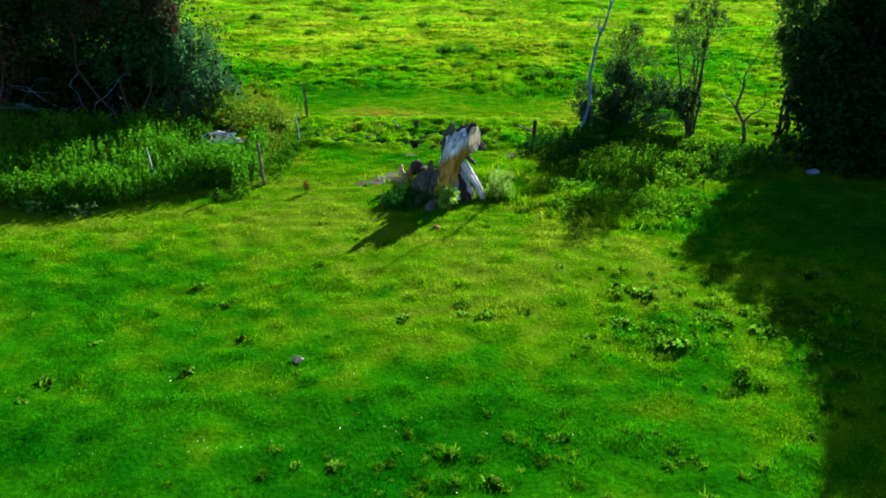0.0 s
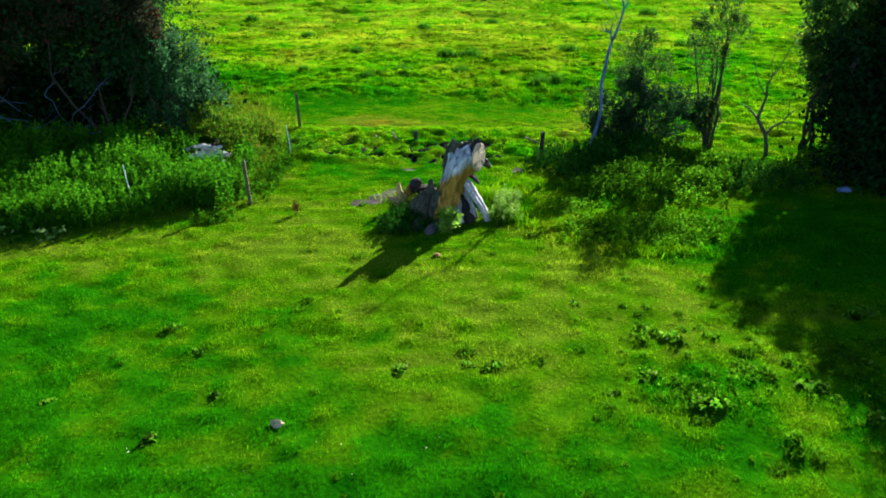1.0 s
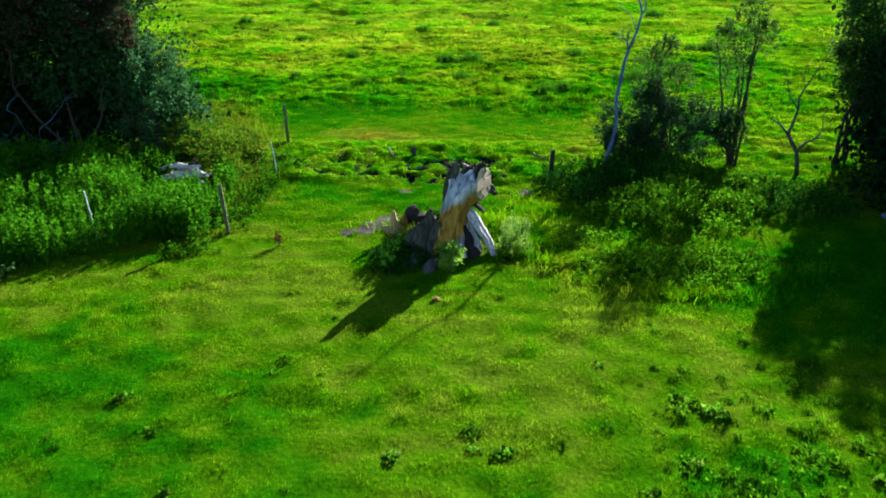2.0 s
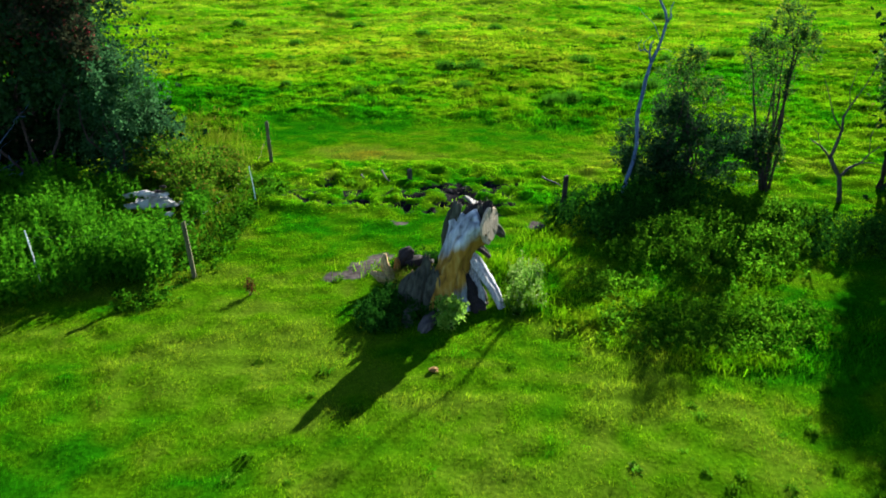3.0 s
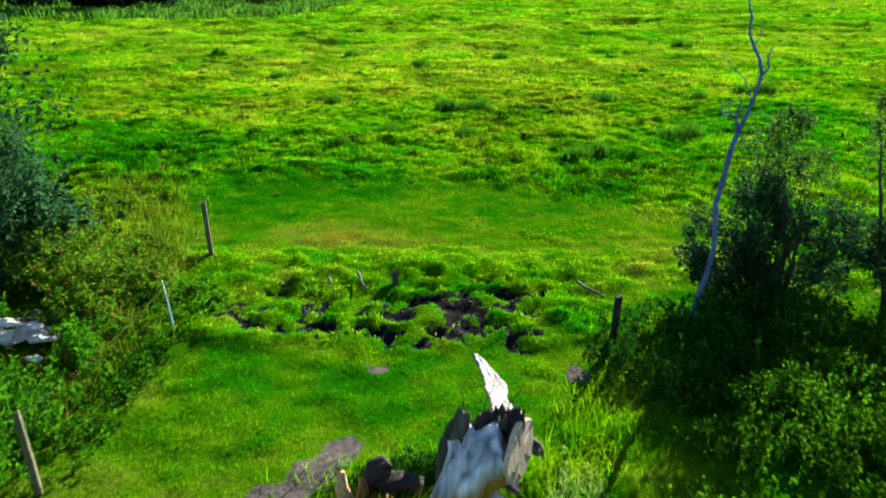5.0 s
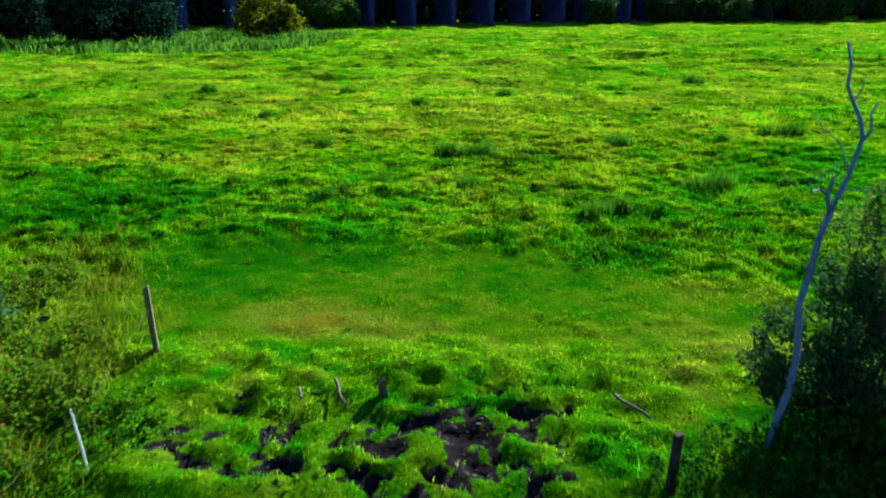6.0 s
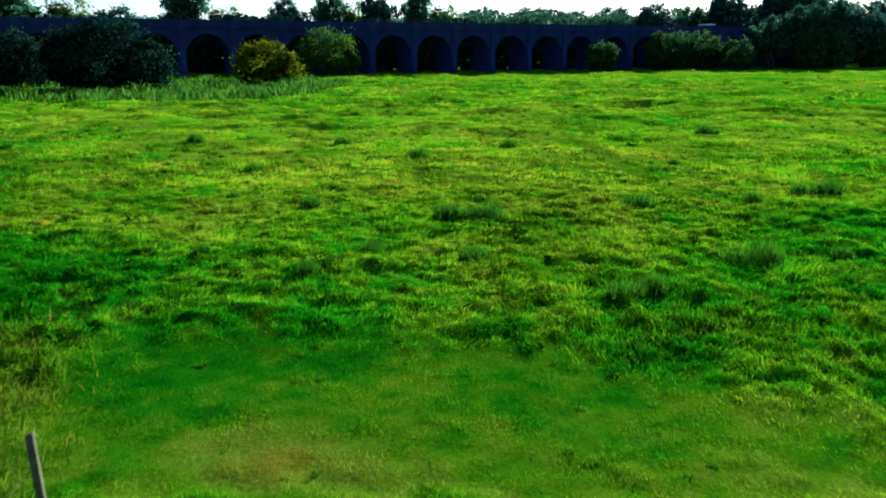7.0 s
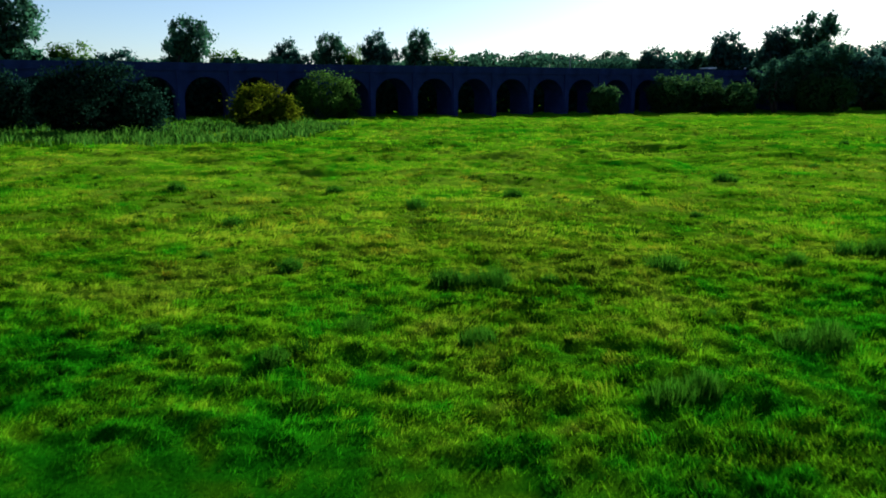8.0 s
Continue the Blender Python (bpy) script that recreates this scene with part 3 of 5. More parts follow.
def build_weeds():
    """Small dark tufts and weeds dotted over the grazed grass."""
    n = 260
    cx, cy = RNG.uniform(-9, 9, n), RNG.uniform(5.5, 32, n)
    keep = (roughness_of(cx, cy) < 0.6) & (RNG.uniform(0, 1, n) < 0.25 + 0.9 * vnoise(cx, cy, 2.2, 47))
    cx, cy = cx[keep], cy[keep]
    # thicker among the docks and close to the start of the flight
    cx = np.concatenate([cx, RNG.normal(5.2, 1.5, 200), RNG.normal(0.3, 1.6, 130)])
    cy = np.concatenate([cy, RNG.normal(11.0, 1.9, 200), RNG.normal(7.2, 0.7, 130)])
    n, m = len(cx), 44
    r = RNG.uniform(0.03, 0.12, n) * RNG.uniform(0.5, 1.2, n) * np.where(np.arange(n) < n - 130, 1.0, 0.7)
    a, q = RNG.uniform(0, 6.28, (n, m)), np.sqrt(RNG.uniform(0, 1, (n, m)))
    x, y = (cx[:, None] + np.cos(a) * q * r[:, None]).ravel(), (cy[:, None] + np.sin(a) * q * r[:, None]).ravel()
    h = np.repeat(r, m) * RNG.uniform(0.5, 1.1, n * m)
    me = blade_mesh("weeds", x, y, h, np.repeat(r, m) * RNG.uniform(0.1, 0.22, n * m), RNG.uniform(0.3, 1.0, n * m), 0.7)
    tagged(part("weed_tufts", me, MAT_WEED), "small dark weeds and tufts dotted over the pasture", "weeds", kind="stuff")


build_weeds()


# ---- plants, limbs and crowns ----
def tube_arrays(points, radii, sides=7, rough=0.0, seed=0):
    """A tapering, knotty limb along points: vertices and four-sided faces, with both ends closed by a ring shrunk to a point."""
    P = [Vector(p) for p in points]
    rings = []
    r = random.Random(seed)
    for k, p in enumerate(P):
        d = (P[min(k + 1, len(P) - 1)] - P[max(k - 1, 0)]).normalized()
        u = d.cross(Vector((0.13, 0.97, 0.2))).normalized()
        v = d.cross(u)
        rings.append([p + (u * math.cos(2 * math.pi * j / sides) + v * math.sin(2 * math.pi * j / sides)) * radii[k] * (1 + rough * r.uniform(-1, 1)) for j in range(sides)])
    rings = [[P[0]] * sides] + rings + [[P[-1]] * sides]
    V = np.array([tuple(q) for ring in rings for q in ring])
    F = [(a * sides + j, a * sides + (j + 1) % sides, (a + 1) * sides + (j + 1) % sides, (a + 1) * sides + j) for a in range(len(rings) - 1) for j in range(sides)]
    return V, np.array(F)


def joined(pieces):
    V, F, base = [], [], 0
    for v, f in pieces:
        V.append(v), F.append(f + base)
        base += len(v)
    return np.concatenate(V), np.concatenate(F)


def wander(a, b, steps, sway, seed):
    """A crooked line from a to b."""
    r = random.Random(seed)
    a, b = Vector(a), Vector(b)
    L = (b - a).length
    pts = [a.lerp(b, k / steps) for k in range(steps + 1)]
    off = Vector()
    for k in range(1, steps):
        off += Vector((r.uniform(-1, 1), r.uniform(-1, 1), r.uniform(-0.6, 0.6))) * sway * L / steps
        pts[k] += off * math.sin(math.pi * k / steps) ** 0.5
    return pts


def limb(a, b, r0, r1, seed, steps=6, sway=0.35, sides=6):
    pts = wander(a, b, steps, sway, seed)
    return tube_arrays(pts, [r0 + (r1 - r0) * k / steps for k in range(steps + 1)], sides, 0.12, seed), pts


def leaf_arrays(c, size, seed, upright=0.0, long=1.7):
    """A leaf at each of the places c: a diamond, folded a little along its rib."""
    rng = np.random.default_rng(seed)
    n = len(c)
    d = rng.normal(size=(n, 3))
    d[:, 2] = d[:, 2] * (1 - upright) + upright * 0.8
    d /= np.linalg.norm(d, axis=1)[:, None]
    s = np.cross(d, rng.normal(size=(n, 3)))
    s /= np.linalg.norm(s, axis=1)[:, None] + 1e-9
    q = np.cross(d, s)
    L = (size * rng.uniform(0.6, 1.4, n))[:, None]
    W = L / long
    v = np.stack([c - d * L / 2, c + s * W / 2 + q * W * 0.15, c + d * L / 2, c - s * W / 2 + q * W * 0.15], 1).reshape(-1, 3)
    k = 4 * np.arange(n)
    return v, np.stack([k, k + 1, k + 2, k + 3], 1)


def crown_places(shapes, n, seed, clumps=60, spread=0.22, hollow=0.5, wild=0.28):
    """Places for leaves: many small clumps near the skin of each ellipsoid (x, y, z, rx, ry, rz), with gaps between them."""
    rng = np.random.default_rng(seed)
    size = np.array([(s[3] * s[4] * s[5]) ** (2 / 3) for s in shapes])
    out = []
    for s, share in zip(shapes, size / size.sum()):
        m, k = int(n * share), max(6, int(clumps * share))
        d = rng.normal(size=(k, 3))
        d /= np.linalg.norm(d, axis=1)[:, None]
        rad = hollow + (1 - hollow) * rng.uniform(0, 1, k) ** 0.5
        rad *= rng.uniform(1 - wild, 1 + wild, k)
        cc = np.array(s[:3]) + d * rad[:, None] * np.array(s[3:])
        weight = rng.uniform(0.4, 1.6, k)
        pick = rng.choice(k, m, p=weight / weight.sum())
        out.append(cc[pick] + rng.normal(size=(m, 3)) * spread * np.array(s[3:]) * rng.uniform(0.5, 1.3, k)[pick][:, None])
    return np.concatenate(out)


def leaf_mesh(name, places, size, seed, upright=0.0, long=1.7, flat=False, middle=None):
    """flat: broad leaves that turn their faces to the sky; middle: leaves that face away from the middle of a crown."""
    v, f = leaf_arrays(places, size, seed, upright, long)
    if not flat and middle is None:
        return array_mesh(name, v, f)
    rng = np.random.default_rng(seed)
    if flat:
        soft = np.array([0, 0, 1]) + 0.45 * rng.normal(size=(len(places), 3)) * np.array([1, 1, 0.2])
    else:
        soft = places - np.array(middle)
        soft = soft / np.maximum(np.abs(soft).max(0), 1e-6)
        soft = soft / (np.linalg.norm(soft, axis=1)[:, None] + 1e-9) + 0.22 * rng.normal(size=(len(places), 3))
    soft /= np.linalg.norm(soft, axis=1)[:, None]
    return array_mesh(name, v, f, True, None, np.repeat(soft, 4, 0))


def bushy(name, label, category, at, shapes, n, size, material, stems=5, seed=1, group="", clumps=60, spread=0.2, hollow=0.5, bark=None, stem_r=0.05, sprays=0, wild=0.28, sway=0.5, rounded=False):
    """A shrub or tree: stems and limbs that reach into the crown, and the crown of leaves."""
    ob = thing(name, label, category, at, group=group)
    r = random.Random(seed)
    pieces = []
    for k in range(stems):
        s = shapes[k % len(shapes)]
        a = r.uniform(0, 6.28)
        root = (r.uniform(-0.25, 0.25), r.uniform(-0.25, 0.25), -0.08)
        top = (s[0] + math.cos(a) * s[3] * 0.5, s[1] + math.sin(a) * s[4] * 0.5, s[2] + r.uniform(0.0, 0.6) * s[5])
        arr, pts = limb(root, top, stem_r, stem_r * 0.3, seed * 31 + k, 7, sway)
        pieces.append(arr)
        for b in range(4):
            p = pts[r.randint(3, 6)]
            q = p + Vector((r.uniform(-1, 1) * s[3], r.uniform(-1, 1) * s[4], r.uniform(0.1, 0.8) * s[5])) * 0.6
            pieces.append(limb(p, q, stem_r * 0.4, stem_r * 0.1, seed * 77 + k * 9 + b, 5, 0.5, 4)[0])
    places = [crown_places(shapes, n, seed, clumps, spread, hollow, wild)]
    rng = np.random.default_rng(seed)
    for k in range(sprays):
        s = shapes[k % len(shapes)]
        a, e = r.uniform(0, 6.28), r.uniform(0.1, 1.4)
        d = Vector((math.cos(a) * math.cos(e), math.sin(a) * math.cos(e), math.sin(e)))
        p = Vector(s[:3]) + Vector((d.x * s[3], d.y * s[4], d.z * s[5])) * 0.8
        q = p + (d + Vector((0, 0, r.uniform(0.2, 0.9)))) * r.uniform(0.25, 0.6) * min(s[3:])
        pieces.append(limb(p, q, stem_r * 0.14, stem_r * 0.05, seed * 13 + k, 4, 0.3, 4)[0])
        f = rng.uniform(0, 1, (26, 1))
        places.append(np.array(p) * (1 - f) + np.array(q) * f + rng.normal(size=(26, 3)) * size * 0.6)
    part("trunk", array_mesh("trunk", *joined(pieces), True), bark or MAT_BARK, ob)
    part("crown", leaf_mesh("crown", np.concatenate(places), size, seed, middle=(0, 0, 0.45 * max(s[2] + s[5] for s in shapes)) if rounded else None), material, ob)
    return ob


def build_hedge():
    bushy("hawthorn_tree", "large dark hawthorn overhanging a shaded hollow", "tree", (-10.6, 25.0, 0), [(0, 0, 3.6, 2.6, 2.2, 1.9), (1.2, -1.0, 3.2, 1.4, 1.4, 1.3), (-1.5, -0.6, 4.6, 2.2, 2.0, 1.6)], 36000, 0.13, MAT_HAW, 6, 11, clumps=170, spread=0.16, stem_r=0.05, sprays=90)
    bushy("hawthorn_tree", "reddening hawthorn crown above the hedge", "tree", (-9.6, 23.2, 0), [(0.2, 0.1, 4.0, 1.2, 0.9, 0.9), (-1.2, -0.1, 4.4, 1.3, 1.0, 0.9), (0.5, 0.4, 4.9, 1.0, 0.9, 0.7), (1.1, 0.1, 3.5, 0.6, 0.55, 0.6)], 14000, 0.1, MAT_HAWRED, 4, 12, clumps=110, spread=0.15, stem_r=0.04, sprays=130, wild=0.28)
    bushy("hawthorn_tree", "dark hawthorn deep in shade with bare low twigs", "tree", (-13.9, 23.6, 0), [(0, 0, 4.0, 2.4, 1.9, 2.2), (-1.5, 0.8, 2.6, 2.0, 1.8, 1.8)], 26000, 0.14, MAT_HAWRED, 6, 13, clumps=140, spread=0.17, stem_r=0.05, sprays=60)
    bushy("ivy_thicket", "ivy thicket under the hawthorns, coloured black for shade", "bush", (-11.6, 25.4, 0), [(0, 0, 1.2, 3.4, 1.2, 1.3), (-3.0, 0.2, 1.4, 2.6, 1.2, 1.5)], 22000, 0.2, MAT_SHADEIVY, 5, 14, clumps=120, spread=0.2, hollow=0.3)
    bushy("blackthorn_bush", "blue-green blackthorn bush at the hedge end", "bush", (-8.1, 24.1, 0), [(0, 0, 1.6, 0.95, 0.9, 1.35), (-0.4, -0.3, 2.6, 0.8, 0.8, 0.9), (0.5, 0.6, 0.9, 0.9, 0.8, 0.9)], 16000, 0.09, MAT_THORN, 5, 15, clumps=150, spread=0.15, sprays=200, wild=0.6, stem_r=0.04)
    bushy("bramble_bush", "olive bramble bush with browning leaves", "bush", (-7.0, 24.9, 0), [(0, 0, 0.4, 0.9, 0.8, 0.45), (-0.7, 0.5, 0.8, 0.6, 0.7, 0.6), (0.8, 0.7, 0.2, 0.7, 0.8, 0.28)], 6000, 0.075, MAT_BRAMBLE, 4, 16, clumps=46, spread=0.12, hollow=0.3, stem_r=0.02, sprays=70, wild=0.6)
    bushy("bramble_bush", "rough mound of bramble and dying herbs, olive and brown", "bush", (-6.1, 23.5, 0), [(0, 0, 0.35, 0.8, 0.7, 0.5), (-0.8, 0.3, 0.55, 0.7, 0.6, 0.6), (0.7, 0.5, 0.2, 0.6, 0.7, 0.35), (0.1, -0.9, 0.25, 0.7, 0.5, 0.35)], 9000, 0.07, MAT_BRAMBLE, 4, 19, clumps=90, spread=0.15, hollow=0.3, stem_r=0.02, sprays=140, wild=0.6)
    bushy("bramble_bush", "low bramble with dry brown sprays", "bush", (-8.2, 27.4, 0), [(0, 0, 0.3, 0.9, 1.0, 0.32), (0.3, 1.4, 0.2, 0.7, 0.8, 0.25)], 3600, 0.075, MAT_BRAMBLE, 4, 17, clumps=36, spread=0.13, hollow=0.3, stem_r=0.02, sprays=50, wild=0.6)


def tall_grass(name, label, spots, n, h0, h1, material, width=0.014):
    """Uncut long grass in the given spots (x, y, rx, ry)."""
    k = RNG.integers(0, len(spots), n)
    c = np.array(spots)[k]
    x, y = c[:, 0] + RNG.normal(0, 0.55, n) * c[:, 2], c[:, 1] + RNG.normal(0, 0.55, n) * c[:, 3]
    h = (h0 + (h1 - h0) * vnoise(x, y, 0.6, 44)) * RNG.uniform(0.6, 1.3, n)
    me = blade_mesh(name, x, y, h, RNG.uniform(0.6, 1.4, n) * width, RNG.uniform(0.15, 0.8, n), 0.8)
    tagged(part(name, me, material), label, "grass", kind="stuff")


def herb_bed(name, label, area, n, h0, h1, material, seed, size=0.075, flat=False):
    """A bed of nettles: upright stems hung with leaves, taller and lower by patches. area(x, y) says where it grows."""
    rng = np.random.default_rng(seed)
    x0, x1, y0, y1, inside = area
    x, y = rng.uniform(x0, x1, n), rng.uniform(y0, y1, n)
    ok = rng.uniform(0, 1, n) < inside(x, y) * (0.15 + 1.2 * vnoise(x, y, 0.45, seed) ** 2)
    x, y = x[ok], y[ok]
    h = (h0 + (h1 - h0) * (0.4 * vnoise(x, y, 0.45, seed) + 0.35 * vnoise(x, y, 1.7, seed + 2) + 0.25 * rng.uniform(0, 1, len(x)))) * rng.uniform(0.6, 1.2, len(x)) * (0.35 + 0.65 * np.minimum(1, 1.6 * inside(x, y)))
    z = height_of(x, y)
    lx, ly = rng.normal(0, 0.12, len(x)) * h, rng.normal(0, 0.12, len(x)) * h
    places = []
    for k in range(14):
        f = 0.2 + 0.8 * (k + rng.uniform(0, 1, len(x))) / 14
        a = rng.uniform(0, 6.28, len(x))
        rad = rng.uniform(0.02, 0.1, len(x)) * (1.25 - f)+0.015
        places.append(np.stack([x + lx * f + np.cos(a) * rad, y + ly * f + np.sin(a) * rad, z + h * f], 1))
    v, f = leaf_arrays(np.concatenate(places), size, seed, 0.1)
    m = len(x)
    s = 0.006
    root, top = np.stack([x, y, z - 0.03], 1), np.stack([x + lx, y + ly, z + h], 1)
    o = np.array([s, 0, 0])
    sv = np.stack([root - o, root + o, top + o * 0.4, top - o * 0.4], 1).reshape(-1, 3)
    k = 4 * np.arange(m)
    V, F = joined([(v, f), (sv, np.stack([k, k + 1, k + 2, k + 3], 1))])
    soft = np.array([0, 0, 1]) + 0.5 * rng.normal(size=(len(V) // 4, 3)) * np.array([1, 1, 0.2])
    soft /= np.linalg.norm(soft, axis=1)[:, None]
    me = array_mesh(name, V, F, True, None, np.repeat(soft, 4, 0)) if flat else array_mesh(name, V, F)
    tagged(part(name, me, material), label, "nettles", kind="stuff")


def left_bed(x, y):
    front = 16.5 + 1.75 * smooth(-8.2, -5.0, x) + 0.5 * (vnoise(x, y, 1.2, 51) - 0.5)
    back = 22.5 - 0.3 * (x + 5)
    return smooth(0, 0.5, y - front) * smooth(0, 1.2, back - y) * smooth(0, 0.8, -4.75 - x) * (1 - np.minimum(1, 1.4 * blob(x, y, -6.4, 21.4, 0.95, 1.1))) * (1 - 0.9 * blob(x, y, -7.25, 17.9, 0.3, 0.5))


def low_bed(x, y):
    return np.clip(1.6 * (blob(x, y, 3.4, 16.4, 1.3, 0.75) + blob(x, y, 5.0, 16.6, 1.2, 1.0) + 0.7 * blob(x, y, 3.0, 18.0, 0.8, 0.8)) - 0.35, 0, 1)


def right_bed(x, y):
    return np.clip(1.6 * (blob(x, y, 4.9, 19.4, 1.9, 1.4) + blob(x, y, 6.8, 21.3, 1.7, 1.4)) - 0.35, 0, 1)


def shade_bed(x, y):
    return np.clip(1.7 * (blob(x, y, 3.6, 21.3, 1.3, 1.3) + blob(x, y, 5.4, 22.8, 1.5, 1.2) + 0.8 * blob(x, y, 8.2, 19.9, 1.3, 1.3)) - 0.4, 0, 1)


def stump_bed(x, y):
    return np.clip(1.8 * (0.8 * blob(x, y, 1.3, 17.2, 0.35, 0.4) + 1.1 * blob(x, y, -0.15, 16.9, 0.5, 0.16) + blob(x, y, -0.95, 17.2, 0.4, 0.7) + blob(x, y, -0.75, 16.8, 0.4, 0.3) + 0.9 * blob(x, y, -1.1, 16.6, 0.3, 0.3) + blob(x, y, 1.5, 18.4, 0.4, 0.9) + 0.7 * blob(x, y, -0.3, 18.6, 0.9, 0.4)) - 0.5, 0, 1)


def fence_bed(x, y):
    return np.clip(1.5 * (blob(x, y, -4.75, 19.6, 0.55, 1.1) + blob(x, y, -4.7, 21.6, 0.6, 1.2) + blob(x, y, -5.3, 17.6, 0.7, 0.5) + blob(x, y, -4.6, 23.6, 0.8, 0.9)) - 0.3, 0, 1)


def dock_bed(x, y):
    return np.clip(1.6 * sum(blob(x, y, *q) for q in ((3.3, 11.9, 0.6, 0.35), (3.5, 10.2, 0.55, 0.45), (5.2, 10.6, 1.4, 0.7), (6.3, 11.5, 1.0, 0.5), (6.9, 12.7, 0.6, 0.3), (2.9, 10.7, 0.3, 0.25), (6.8, 9.8, 0.8, 0.5), (7.4, 8.2, 0.6, 0.5))) - 0.5, 0, 1)


def build_beds():
    herb_bed("weed_patch", "rough patch of broad-leaved weeds in the grazed grass", (-1, 9, 6.2, 13.5, dock_bed), 8000, 0.02, 0.13, MAT_WEED, 68, 0.045, True)
    herb_bed("nettle_bed", "dense bright green nettle bed along the hedge foot", (-15, -4.6, 16, 24.5, left_bed), 21000, 0.15, 1.2, MAT_NETTLE, 61, 0.09)
    herb_bed("nettle_bed", "mound of nettles and rough herbs beside the thicket", (1.2, 9, 14.8, 24, right_bed), 16000, 0.1, 0.6, MAT_HERB, 62, 0.065, True)
    herb_bed("herb_fringe", "low green herbs and grass along the fence line", (-7.5, -3.2, 16.5, 25, fence_bed), 5200, 0.05, 0.24, MAT_NETTLE, 67, 0.05, True)
    herb_bed("herb_mound", "low mound of rough yellow-green herbs in the pasture", (0.8, 8, 14.5, 20.5, low_bed), 12000, 0.05, 0.3, MAT_HERB, 65, 0.05, True)
    herb_bed("nettle_bed", "ivy and nettles under the thicket, coloured dark green for shade", (1.5, 10, 16, 25, shade_bed), 13000, 0.2, 0.8, MAT_SHADEHERB, 63, 0.07)
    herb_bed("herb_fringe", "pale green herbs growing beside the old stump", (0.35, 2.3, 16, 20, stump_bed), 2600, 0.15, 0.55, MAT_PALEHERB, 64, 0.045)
    herb_bed("herb_fringe", "herbs beside the old stump, coloured dark green for its shade", (-1.8, 0.35, 16, 20, stump_bed), 5000, 0.15, 0.5, MAT_SHADEHERB, 66, 0.055)


